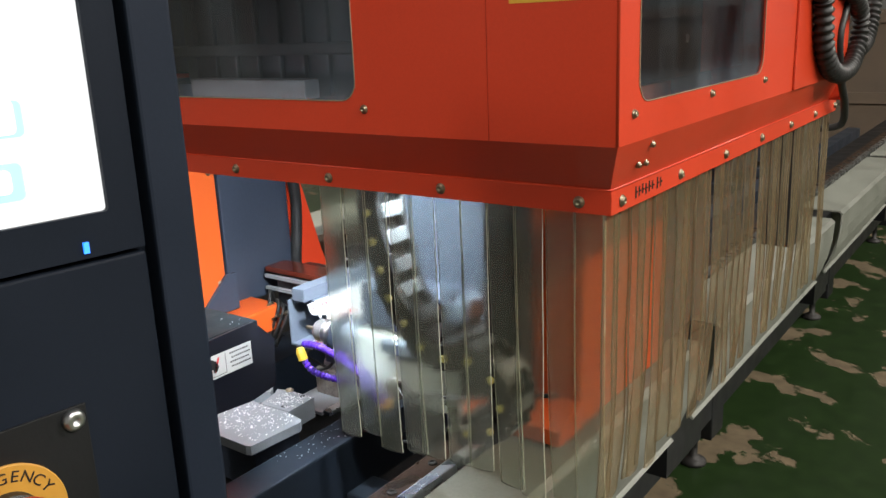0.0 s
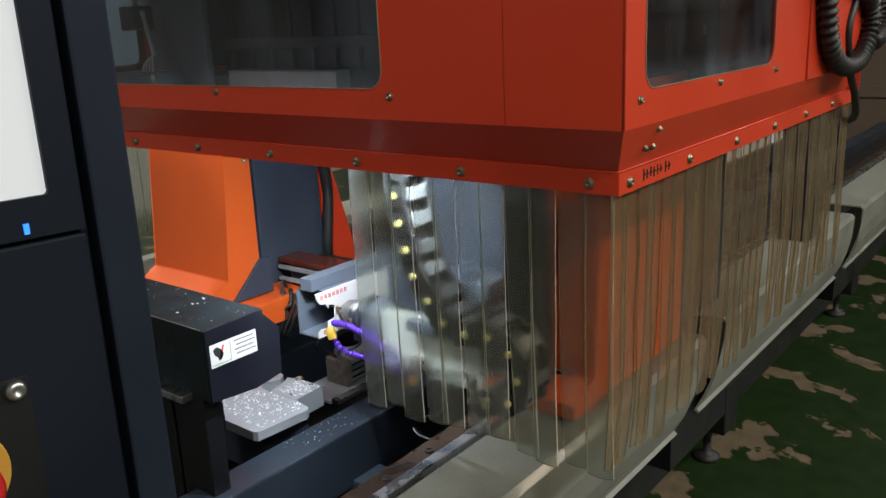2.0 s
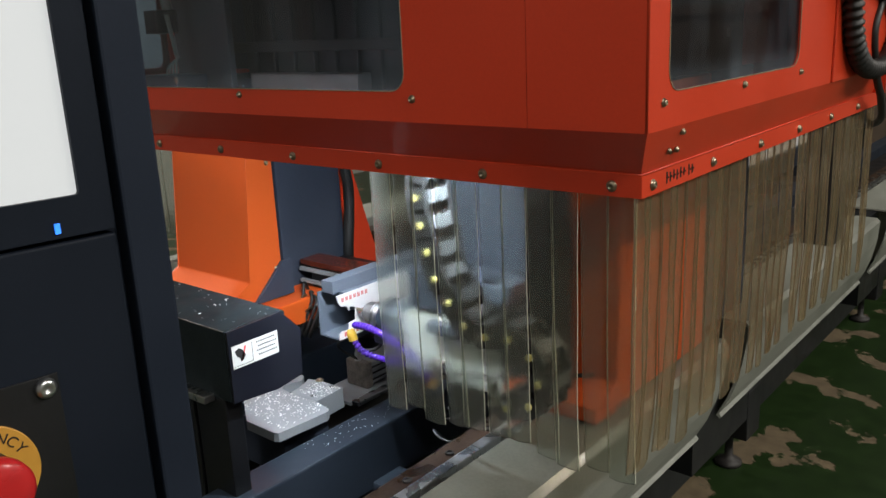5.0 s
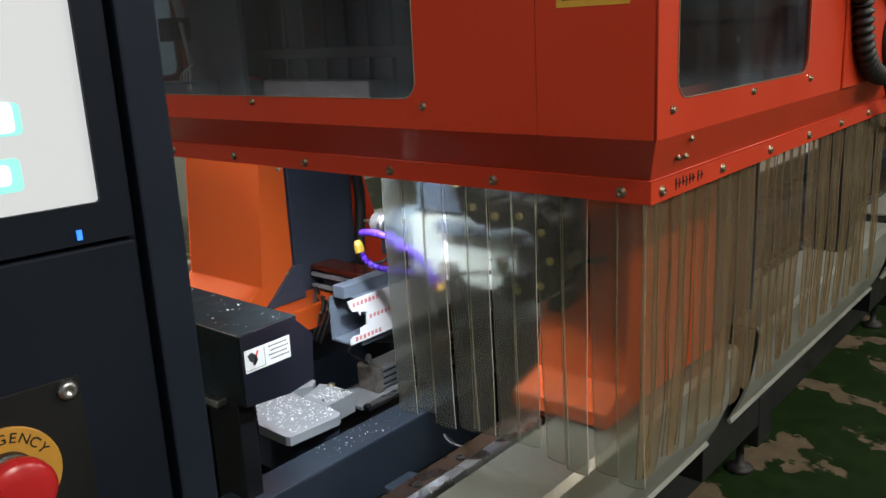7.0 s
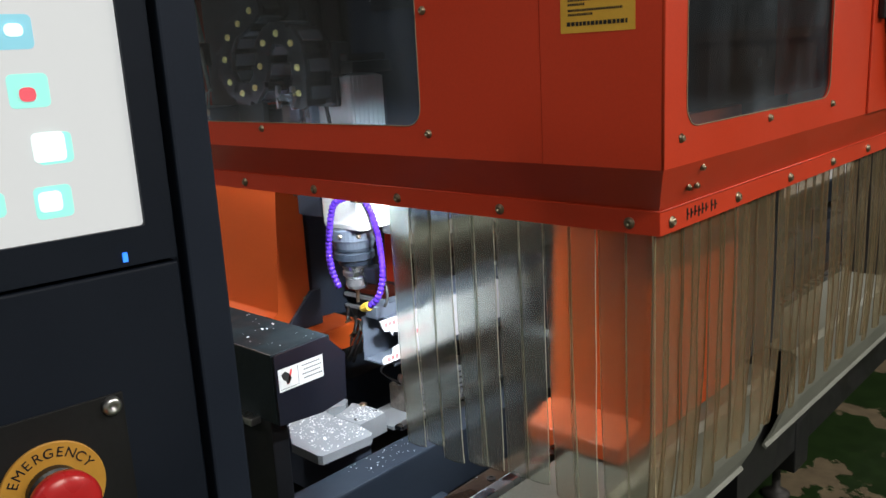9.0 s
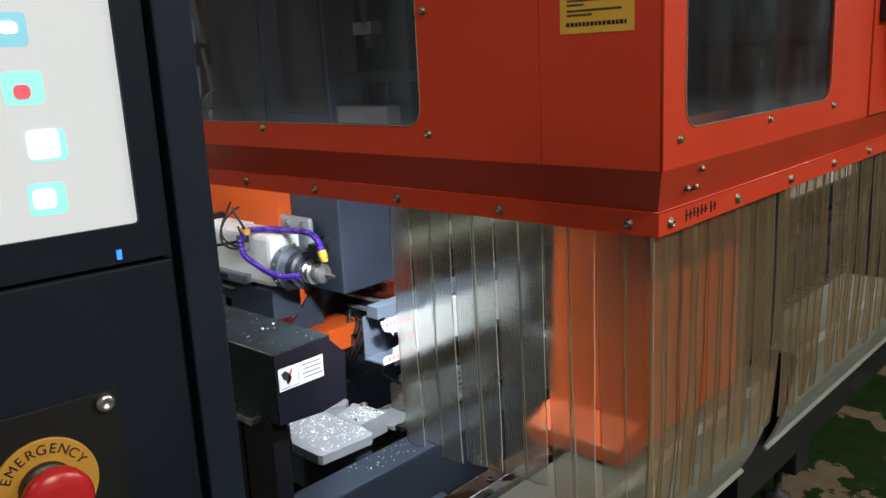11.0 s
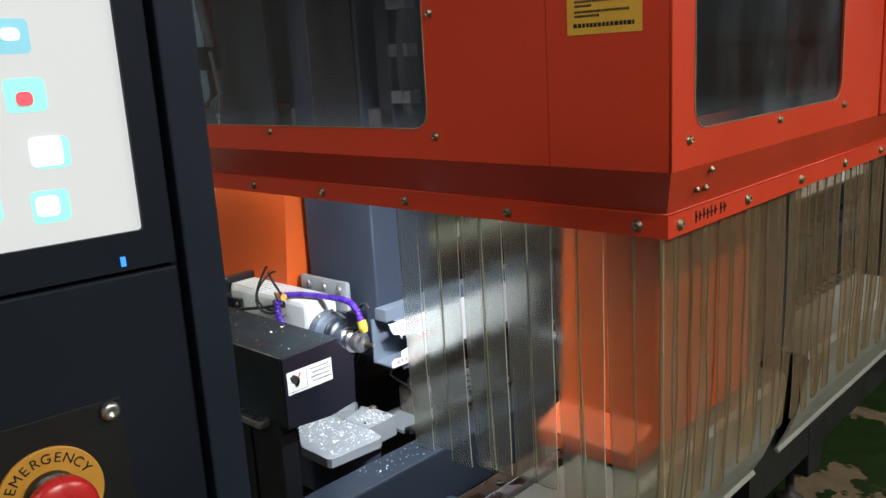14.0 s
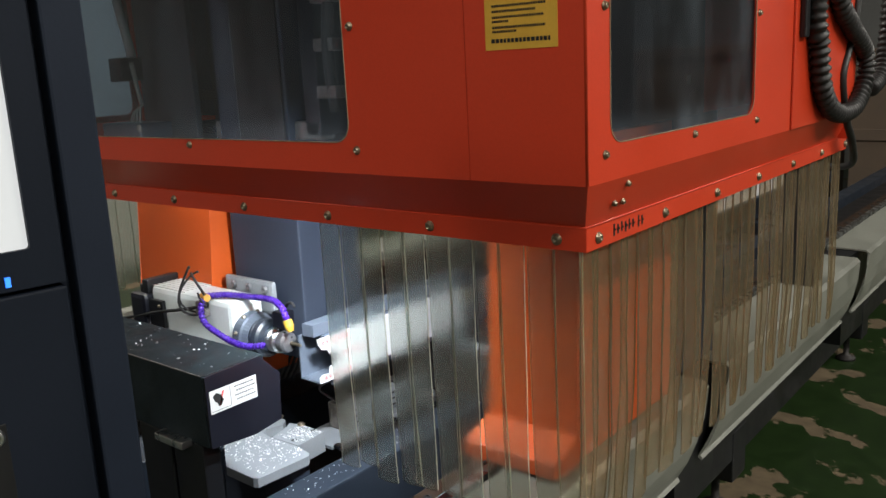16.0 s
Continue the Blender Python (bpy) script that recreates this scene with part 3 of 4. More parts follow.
# ---- plastic strip curtains ----


def strip(parent, m, length, width, material, rnd, lean=0.0, loose=1.0, taper=0.05, drift=0.0, wave=0.0):
    """One hanging strip with a slight curl, bow and waves; m puts its top middle in place, with its face along local y."""
    bm = bmesh.new()
    rows, cols = 22, 5
    amp, ph, tw, end = rnd.uniform(0.001, 0.003) * loose, rnd.uniform(0, 6.3), rnd.uniform(-0.06, 0.06) * loose, rnd.uniform(-0.008, 0.008) * loose + lean
    curl, sway = rnd.uniform(0.0005, 0.003), rnd.uniform(-0.006, 0.006) * loose
    beat, tilt = rnd.uniform(7.0, 13.0), rnd.uniform(-0.5, 0.5)
    sides = []
    for off in (-0.0012, 0.0012):
        grid = []
        for r in range(rows + 1):
            f = r / rows
            rowv = []
            for c in range(cols + 1):
                g = 2 * c / cols - 1
                u = g / 2 * width * (1 - taper * f) + sway * f * f + drift * f ** 3
                a = tw * f * f
                yy = amp * math.sin(4.0 * f + ph) * f + end * f * f + curl * g ** 2 + wave * math.sin(beat * f + ph + tilt * g) * min(1, 3 * f) + off
                drop = length * (f - 0.004 * f ** 6 * g * g)
                rowv.append(bm.verts.new(m @ Vector((u * math.cos(a) - yy * math.sin(a), u * math.sin(a) + yy, -drop))))
            grid.append(rowv)
        sides.append(grid)
    a, b = sides
    for r in range(rows):
        for c in range(cols):
            bm.faces.new((a[r][c], a[r][c + 1], a[r + 1][c + 1], a[r + 1][c]))
            bm.faces.new((b[r][c], b[r + 1][c], b[r + 1][c + 1], b[r][c + 1]))
        for c in (0, cols):
            bm.faces.new((a[r][c], a[r + 1][c], b[r + 1][c], b[r][c])).material_index = 1
    for r in (0, rows):
        for c in range(cols):
            bm.faces.new((a[r][c], b[r][c], b[r][c + 1], a[r][c + 1]))
    bmesh.ops.recalc_face_normals(bm, faces=bm.faces[:])
    for e in bm.edges:
        e.smooth = e.calc_face_angle(0) < 0.6
    ob = part("strip", bm, material, parent, smooth=True)
    ob.data.materials.append(PVC_OLD_EDGE if material == PVC_OLD else PVC_LIT_EDGE)
    return ob


rnd = random.Random(5)
curtain_front = thing("strip_curtain", "clear frosted plastic strip curtain hanging under the enclosure's front flange", "strip curtain", "strip curtains")
for k in range(11):
    x = -0.5005 + 0.0466 * k
    strip(curtain_front, pose(x, 0.007 + (0.0062 if k % 2 else 0), FB + 0.016, 0, 0, 0), 0.455 + rnd.uniform(-0.008, 0.012) + 0.003 * max(0, k - 5), 0.0464, PVC, rnd, taper=rnd.uniform(0.03, 0.10), loose=1.0, drift=rnd.uniform(0.0, 0.010), wave=0.0008)
curtain_side = thing("strip_curtain", "yellowed ragged plastic strip curtain hanging along the enclosure's side", "strip curtain", "strip curtains")
for k in range(30):
    y = 0.026 + 0.0435 * k
    ragged = k >= 9
    strip(curtain_side, pose(-0.010 - (0.0040 if k % 2 else 0), y, FB + 0.014, 0, 0, 90 + rnd.uniform(-2, 2)), 0.440 + rnd.uniform(-0.018, 0.018), (0.034 if k in (9, 16) else rnd.uniform(0.041, 0.049) if ragged else rnd.uniform(0.048, 0.056)), PVC_OLD, rnd, loose=0.7 if not ragged else 1.3, drift=rnd.uniform(-0.040, -0.014), taper=rnd.uniform(0.04, 0.12) if not ragged else rnd.uniform(0.12, 0.46), lean=rnd.uniform(-0.006, 0.001), wave=rnd.uniform(0.0006, 0.0018))
curtain_far = thing("strip_curtain", "clear frosted plastic strip curtain on the enclosure's far side", "strip curtain", "strip curtains")
for k in range(26):
    y = 0.03 + 0.048 * k
    strip(curtain_far, pose(LEFT + 0.008 + (0.0032 if k % 2 else 0), y, FB + 0.014, 0, 0, 90 + rnd.uniform(-4, 4)), 0.44 + rnd.uniform(-0.02, 0.02), 0.052, PVC, rnd)

# ---- gantry frame: legs and crossbeam ----
gantry = thing("gantry", "orange and navy steel gantry legs and crossbeam riding on the bed", "machine gantry")


def leg(x0, x1, name):
    """A sheet-clad leg: front face leaning slightly, sloped toe, side with bolts."""
    bm = prism([(0.40, 1.36), (0.36, 0.838), (0.288, 0.800), (0.288, 0.772), (0.50, 0.772), (0.50, 0.80), (0.47, 0.84), (0.475, 1.36)], "x", x0, x1, bevel=0.004)
    return part(name, bm, LEG_ORANGE, gantry, "bright orange enamelled sheet leg")


leg_l = leg(-1.735, -1.380, "leg_cover")
part("leg_cover", prism([(0.345, 1.40), (0.320, 0.846), (0.320, 0.790), (0.46, 0.790), (0.46, 1.40)], "x", -0.408, -0.206, bevel=0.004), LEG_ORANGE, gantry, "bright orange enamelled sheet leg")
part("toe_cover", prism([(0.318, 0.846), (0.236, 0.818), (0.236, 0.788), (0.318, 0.788)], "x", -0.412, -0.203, bevel=0.003), LEG_ORANGE, gantry, "sloped orange toe cover")
part("leg_side_cover", box(-0.400, -0.207, 0.462, 0.735, 0.788, 1.40, 0.004), LEG_ORANGE, gantry)
for z in (0.86, 1.17):
    bolt(leg_l, -1.38, 0.455, z, (1, 0, 0), 0.006)
part("steel_column", box(-1.80, -1.425, 0.52, 0.775, 0.76, 1.40, 0.006), NAVY, gantry, "navy painted steel column")
# rear leg takes the redder enclosure enamel to stand in for its shade
part("rear_leg_cover", prism([(0.785, 1.36), (0.785, 0.74), (0.955, 0.74), (0.905, 0.84), (0.828, 1.10), (0.800, 1.36)], "x", -1.80, -1.430, bevel=0.004), ORANGE, gantry, "enamelled rear sheet leg, coloured redder for its shade")
part("drop_hose", tube(spline([(-1.405, 0.800, 1.40), (-1.40, 0.770, 1.18), (-1.41, 0.795, 1.02), (-1.415, 0.780, 0.84), (-1.44, 0.80, 0.76)]), 0.017, 12), RUBBER, gantry, "black hose hanging beside the column", True)
part("steel_column", box(-0.42, -0.23, 0.75, 1.05, 0.79, 1.40, 0.006), NAVY, gantry, "navy painted steel column")
part("gusset", prism([(0.36, 0.775), (0.505, 0.775), (0.505, 0.88), (0.47, 0.88)], "x", -1.379, -1.368, bevel=0.002), NAVY, gantry, "navy triangular stiffener plate")
part("carriage", box(-1.85, -1.30, 0.34, 0.60, 0.70, 0.772, 0.006), LEG_ORANGE, gantry, "orange painted carriage block")
part("carriage", box(-0.45, -0.325, 0.30, 1.15, 0.743, 0.786, 0.004), LEG_ORANGE, gantry, "orange painted carriage block")
# dark and orange sheets, placed to fit the camera's view through the side window
part("end_cover", box(-0.203, -0.198, 0.38, 0.881, 1.405, 2.10, 0.001), DEEP_NAVY, gantry, "dark navy end cover of the crossbeam")
part("added_orange_sheet", box(-0.206, -0.201, 0.884, 1.19, 1.405, 2.10, 0.001), ORANGE, gantry, "orange enamelled sheet added behind the side window")
part("sticker", box(-0.198, -0.1975, 0.785, 0.803, 1.472, 1.490), STICKER, gantry, "small white sticker")
part("crossbeam", box(-1.85, -0.208, 0.62, 0.83, 1.42, 2.05, 0.01), NAVY, gantry, "navy painted crossbeam")
part("upper_cover", box(-1.55, -0.215, 0.56, 0.58, 1.36, 2.10, 0.004), BLACK, gantry, "black pleated dust cover")
for k in range(16):
    part("pleat", box(-1.53 + 0.083 * k, -1.49 + 0.083 * k, 0.545, 0.56, 1.37, 2.09, 0.004), BLACK, gantry)
part("guide_rail", box(-1.80, -0.25, 0.54, 0.56, 1.47, 1.50, 0.004), DARK, gantry, "oily guide rail")
part("ribbed_bar", box(-1.40, -0.985, 0.45, 0.50, 1.372, 1.418, 0.004), GRIME, gantry, "dirty ribbed metal bar")

# ---- spindle head: pivot at the origin, nose down the local -z ----
spindle = thing("spindle_head", "white and grey milling spindle with purple coolant hoses", "milling spindle")
Z_DOWN = turned(0, 0, 0, (0, 0, -1))
part("cutter", lathe([(0.005, 0.362), (0.005, 0.385), (0.0042, 0.388), (0.0042, 0.400)], Z_DOWN, 12), BOLT, spindle, "thin bronze-coloured cutter")
part("collet_nut", lathe([(0.0232, 0.334), (0.0267, 0.336), (0.0267, 0.354), (0.0224, 0.362), (0.0112, 0.366), (0.0052, 0.367)], Z_DOWN, 28), DARK_STEEL, spindle, "dark collet nut")
part("tool_holder", lathe([(0.0258, 0.300), (0.0318, 0.302), (0.0318, 0.309), (0.0275, 0.312), (0.0275, 0.316), (0.0318, 0.319), (0.0318, 0.328), (0.0275, 0.331), (0.0241, 0.336)], Z_DOWN, 36), STEEL, spindle, "bright ringed steel tool holder")
part("nose_flange", lathe([(0.0482, 0.255), (0.0482, 0.262), (0.0447, 0.266), (0.0499, 0.270), (0.0499, 0.285), (0.0430, 0.290), (0.0378, 0.301)], Z_DOWN, 40), SLATE, spindle, "grey spindle nose flange")
part("clamp_ring", lathe([(0.0550, 0.205), (0.0593, 0.209), (0.0593, 0.235), (0.0550, 0.240), (0.0490, 0.256)], Z_DOWN, 36), ALU_COAT, spindle, "grey clamp ring")
for k in range(8):
    w = k * math.tau / 8 + 0.3
    bolt(spindle, 0.0590 * math.cos(w), 0.0590 * math.sin(w), -0.222, (math.cos(w), math.sin(w), 0), 0.005)
part("motor_body", box(-0.049, 0.092, -0.052, 0.049, -0.206, 0.155, 0.014), WHITE_PLASTIC, spindle, "white cast motor body")
for side in (-1, 1):
    for k in range(7):
        part("cooling_fin", box((0.092 if side > 0 else -0.049) - 0.002, (0.092 if side > 0 else -0.049) + 0.002, -0.045 + 0.0138 * k, -0.038 + 0.0138 * k, 0.0, 0.15), WHITE_PLASTIC, spindle)
part("fan_housing", box(-0.055, 0.110, -0.060, 0.060, 0.157, 0.183, 0.004), BLACK, spindle, "black fan housing")
part("fan_cover", box(-0.052, 0.095, -0.058, 0.058, 0.184, 0.200, 0.004), DARK, spindle, "black fan cover")
# unidentified dark plate, sized to cover the leg in the camera's view
part("tail_plate", box(-0.40, 0.072, -0.078, -0.020, 0.150, 0.228, 0.012), DEEP_NAVY, spindle, "dark navy plate at the motor's tail")
part("connector_box", box(-0.150, -0.108, -0.045, 0.03, 0.010, 0.085, 0.008), ALU_COAT, spindle, "grey connector box")
part("guard_plate", box(-0.082, -0.078, -0.055, 0.05, -0.01, 0.185, 0.001), ALU, spindle, "bent sheet guard plate")
cover = part("switch_cover", box(-0.020, 0.060, -0.066, -0.0535, 0.085, 0.178, 0.004), BLACK, spindle, "black switch cover")
for x, z in ((0.045, 0.165), (0.045, 0.098)):
    bolt(cover, x, -0.066, z, (0, -1, 0), 0.0045)
part("mount_plate", box(0.035, 0.124, 0.060, 0.078, -0.235, -0.035, 0.010), ALU, spindle, "milled aluminium mounting plate")
for k in range(3):
    bolt(spindle, 0.100, 0.060, -0.205 + 0.065 * k, (0, -1, 0), 0.010, metal=DARK_STEEL)
part("side_block", box(-0.150, -0.058, -0.045, 0.05, -0.185, 0.055, 0.006), NAVY, spindle, "navy cable block")
slotted = part("slotted_block", box(-0.048, -0.022, -0.078, -0.0525, -0.11, 0.19, 0.005), ALU_COAT, spindle, "grey slotted cable block")
for k in range(2):
    part("slot", box(-0.042, -0.028, -0.0795, -0.078, -0.03 + 0.09 * k, 0.02 + 0.09 * k), BLACK, slotted)
part("pivot_bracket", box(-0.05, 0.05, 0.056, 0.10, -0.06, 0.10, 0.008), SLATE, spindle, "grey pivot bracket")


def beaded(pts, r):
    """A jointed coolant hose: a row of swelling beads."""
    ps = spline(pts, 24)
    length = [0.0]
    for a, b in zip(ps, ps[1:]):
        length.append(length[-1] + (b - a).length)
    return tube(ps, [r * (0.60 + 0.40 * abs(math.sin(math.pi * s / (1.25 * r))) ** 0.7) for s in length], 12)


hose_a = part("coolant_hose", beaded([(0.098, -0.070, -0.118), (0.075, -0.082, -0.120), (0.042, -0.088, -0.138), (0.020, -0.086, -0.190), (0.004, -0.082, -0.250), (0.002, -0.076, -0.300), (0.010, -0.066, -0.345)], 0.0086), PURPLE, spindle, "purple jointed coolant hose", True)
hose_b = part("coolant_hose", beaded([(0.100, -0.060, -0.105), (0.104, -0.030, -0.16), (0.104, -0.010, -0.24), (0.108, -0.012, -0.32), (0.098, -0.022, -0.368), (0.072, -0.028, -0.392)], 0.0086), PURPLE, spindle, "purple jointed coolant hose", True)
part("hose_nozzle", lathe([(0.0115, 0), (0.0115, 0.018), (0.0075, 0.030)], turned(0.072, -0.028, -0.392, (-0.9, 0.0, -0.35)), 12), NOZZLE, hose_b, "yellow nozzle")
part("hose_fitting", lathe([(0.010, 0), (0.010, 0.024), (0.007, 0.03)], turned(0.100, -0.066, -0.13, (0.05, 0.05, 1)), 12), ESTOP_YELLOW, hose_a, "brass fitting")
part("air_block", box(0.032, 0.075, -0.005, 0.035, -0.345, -0.305, 0.005), DEEP_NAVY, spindle, "dark air jet block")
part("air_tube", tube(spline([(0.07, 0.015, -0.33), (0.095, 0.01, -0.35), (0.105, 0.0, -0.38), (0.10, -0.005, -0.395)]), 0.004, 8), RUBBER, spindle, "thin bent air tube", True)
ring = [Vector((0.112 + 0.064 * math.cos(a), -0.072 + 0.016 * math.sin(2 * a), -0.074 + 0.052 * math.sin(a))) for a in [k * math.tau / 24 for k in range(23)]]
part("cable", tube(ring, 0.0035, 8), RUBBER, spindle, "looped black cable", True)
ring = [Vector((0.104 + 0.056 * math.cos(a), -0.068 + 0.02 * math.sin(2 * a + 1), -0.080 + 0.044 * math.sin(a))) for a in [k * math.tau / 24 for k in range(20)]]
part("cable", tube(ring, 0.003, 8), RUBBER, spindle, "looped black cable", True)
part("cable", tube(spline([(0.070, -0.064, -0.09), (0.055, -0.075, -0.02), (0.035, -0.078, 0.08), (0.01, -0.075, 0.18), (-0.02, -0.07, 0.30)]), 0.0045, 8), RUBBER, spindle, "black cable", True)
part("sensor_block", box(0.045, 0.085, -0.068, -0.040, -0.115, -0.075, 0.004), GRIME, spindle, "small grey valve block")

# ---- slide that carries the head up, down and across ----
ram = thing("vertical_slide", "navy painted slide block carrying the milling spindle", "machine slide")
part("slide_body", box(-0.073, 0.205, 0.10, 0.31, -0.09, 1.15, 0.006), NAVY, ram, "navy painted slide body")
part("slide_foot", box(-0.06, 0.06, 0.078, 0.10, -0.06, 0.09, 0.006), DEEP_NAVY, ram, "dark bearing block")
part("edge_strip", box(0.014, 0.0175, 0.0965, 0.0995, 0.42, 1.10), FILM, ram, "thin bright edge strip")
part("way_cover", box(0.0195, 0.196, 0.0920, 0.0990, 0.40, 1.12, 0.002), BLACK, ram, "black slide way cover")
part("side_cover", box(0.246, 0.300, 0.12, 0.30, 0.50, 1.10, 0.004), DEEP_NAVY, ram)
part("cable_run", tube(spline([(0.345, 0.13, 0.56), (0.342, 0.12, 0.7), (0.348, 0.13, 0.85), (0.340, 0.14, 1.1)]), 0.014, 10), RUBBER, ram, "black cable run", True)
for k in range(5):
    part("cable_clip", box(0.302, 0.368, 0.112, 0.148, 0.59 + 0.11 * k, 0.62 + 0.11 * k, 0.003), GRIME, ram, "grey cable clip")

# ---- cable chain ----
chain = thing("cable_chain", "black plastic cable chain with yellow pins looping over the spindle", "cable chain")
LINKS, PITCH, WIDE = 13, 0.0525, 0.040


def chain_pose(points):
    """Poses of the links, evenly spaced along a bent path in the x-z plane, behind the spindle's flank."""
    ps = spline([(x, 0.0, z) for x, z in points], 16)
    run = [0.0]
    for a, b in zip(ps, ps[1:]):
        run.append(run[-1] + (b - a).length)
    out = []
    for k in range(LINKS):
        want = PITCH * k
        j = max(i for i in range(len(run)) if run[i] <= want) if want < run[-1] else len(run) - 2
        j = min(j, len(ps) - 2)
        f = (want - run[j]) / max(1e-6, run[j + 1] - run[j])
        p, d = ps[j].lerp(ps[j + 1], f), ps[j + 1] - ps[j]
        out.append((p.x, p.z, -math.degrees(math.atan2(d.z, d.x))))
    return out


BENT_SIDE = chain_pose([(0.197, -0.019), (0.249, -0.001), (0.267, 0.050), (0.246, 0.097), (0.195, 0.118), (0.141, 0.110), (0.094, 0.128), (0.063, 0.170), (0.033, 0.213), (0.020, 0.264), (0.006, 0.314), (-0.002, 0.366), (0.005, 0.42), (0.02, 0.47)])
BENT_UP = chain_pose([(0.110, 0.125), (0.112, 0.177), (0.097, 0.227), (0.047, 0.249), (0.000, 0.229), (-0.019, 0.177), (-0.049, 0.133), (-0.102, 0.128), (-0.140, 0.156), (-0.146, 0.210), (-0.120, 0.257), (-0.073, 0.281), (-0.027, 0.306), (0.02, 0.33), (0.07, 0.35)])
BENT_FAR = chain_pose([(-0.30, -0.080), (-0.306, 0.0), (-0.308, 0.074), (-0.318, 0.154), (-0.327, 0.232), (-0.326, 0.300), (-0.30, 0.37), (-0.24, 0.42), (-0.17, 0.45), (-0.10, 0.46), (-0.02, 0.46)])


def chain_link():
    """An open link: two side plates with a waist, their pins, and a crossbar over and under the cables."""
    link = part("chain_link", prism([(-0.026, -0.024), (0.026, -0.024), (0.034, -0.010), (0.034, 0.010), (0.026, 0.024), (-0.026, 0.024), (-0.034, 0.010), (-0.034, -0.010)], "y", -WIDE, -WIDE + 0.012, bevel=0.003), CHAIN, chain)
    part("far_plate", prism([(-0.026, -0.024), (0.026, -0.024), (0.034, -0.010), (0.034, 0.010), (0.026, 0.024), (-0.026, 0.024), (-0.034, 0.010), (-0.034, -0.010)], "y", WIDE - 0.012, WIDE, bevel=0.003), CHAIN, link)
    part("chain_pin", lathe([(0.0070, 0), (0.0070, 0.003), (0.005, 0.005)], turned(0, -WIDE, 0, (0, -1, 0)), 14), YELLOW_PIN, link, "yellow joint pin")
    for zz in (-0.0245, 0.0195):
        part("crossbar", box(-0.013, 0.013, -WIDE + 0.013, WIDE - 0.013, zz, zz + 0.005, 0.0015), CROSSBAR, link, "pale grey snap-on crossbar")
    part("cable_piece", box(-0.028, 0.028, -0.022, 0.022, -0.012, 0.012, 0.006), RUBBER, link, "black cables inside the chain")
    return link


links = [chain_link() for _ in range(LINKS)]

part("end_bracket", prism([(-0.034, 0.066), (0.014, 0.066), (0.014, 0.058), (-0.004, 0.058), (-0.004, 0.016), (0.014, 0.016), (0.014, 0.008), (-0.034, 0.008), (-0.034, 0.016), (-0.016, 0.016), (-0.016, 0.058), (-0.034, 0.058)], "y", -WIDE - 0.012, -WIDE - 0.002, bevel=0.001), STEEL, links[0], "bright steel end bracket")

# ---- machine bed ----
bed = thing("machine_bed", "long machine bed with off-white side covers, rusty rails and levelling feet", "machine bed")


def apron(y0, y1):
    """One off-white side cover: inner upstand, flat ledge, face tucking in to a turned-out lip; its ends run out in a curve."""
    sec = [(-0.318, 0.66), (-0.318, 0.782), (-0.178, 0.780), (-0.166, 0.768), (-0.166, 0.70), (-0.172, 0.645), (-0.184, 0.600), (-0.200, 0.566), (-0.192, 0.560), (-0.195, 0.556), (-0.206, 0.562), (-0.190, 0.602), (-0.178, 0.647), (-0.172, 0.70), (-0.172, 0.765), (-0.180, 0.774), (-0.312, 0.776), (-0.312, 0.66)]
    bm = prism(sec, "y", y0, y1)
    for v in bm.verts:
        if v.co.x > -0.22:
            low = max(0.0, 0.74 - v.co.z)
            v.co.y -= 0.55 * low
    return part("side_cover", bm, CREAM, bed, "off-white painted sheet side cover")


for y0, y1 in ((-0.40, 0.80), (0.935, 2.22), (2.36, 3.70), (3.78, 5.10), (5.18, 6.50)):
    apron(y0, y1)
    part("side_cover", box(-2.08, -1.86, y0, y1, 0.56, 0.78, 0.012), CREAM, bed)
# black sheets put behind the gaps stand in for the shade there
for y, h in ((0.83, 0.12), (2.28, 0.10), (3.74, 0.036), (5.14, 0.036)):
    part("gap_shade_plate", box(-0.31, -0.21, y - h, y + h, 0.45, 0.772), BLACK, bed)
part("guide_rail", box(-0.445, -0.335, -0.40, 6.5, 0.60, 0.742, 0.004), RUST, bed, "oily rusty rail bar with bolt holes")
part("guide_rail", box(-0.375, -0.350, -0.40, 6.5, 0.742, 0.768, 0.004), STEEL, bed, "ground guide rail")
for k in range(40):
    part("rail_bolt", lathe([(0.009, 0), (0.009, 0.004), (0.005, 0.0045), (0.005, 0.002)], turned(-0.415, -0.30 + 0.12 * k, 0.742, (0, 0, 1)), 10), DARK, bed)
# beam made deep and black to stand in for shade under the bed
part("bed_beam", box(-0.46, -0.37, -0.40, 6.5, 0.21, 0.60, 0.006), BLACK, bed, "welded bed beam, blackened for the shade under the bed")
part("bed_beam", box(-2.02, -1.80, -0.40, 6.5, 0.30, 0.70, 0.006), DARK, bed, "dark welded bed beam")
part("guide_rail", box(-1.86, -1.78, -0.40, 6.5, 0.70, 0.745, 0.004), RUST, bed)
part("girder", box(-0.935, -0.838, -0.45, 6.5, 0.42, 0.575, 0.006), SLATE, bed, "slate painted box girder")
part("girder", box(-1.50, -1.35, -0.45, 6.5, 0.42, 0.575, 0.006), SLATE, bed, "slate painted box girder")
for k, y in enumerate((-0.25, 0.26, 0.95, 1.6, 2.3, 3.0, 3.7, 4.4, 5.1)):
    part("cross_member", box(-1.80, -0.46, y, y + 0.10, 0.36, 0.44, 0.006), SLATE, bed, "slate painted cross member")
part("chip_tray", box(-1.80, -0.46, -0.40, 6.5, 0.24, 0.25), DARK, bed, "dark grimy chip tray")
part("energy_trough", box(-0.62, -0.47, 0.55, 6.5, 0.60, 0.68, 0.006), BLACK, bed)
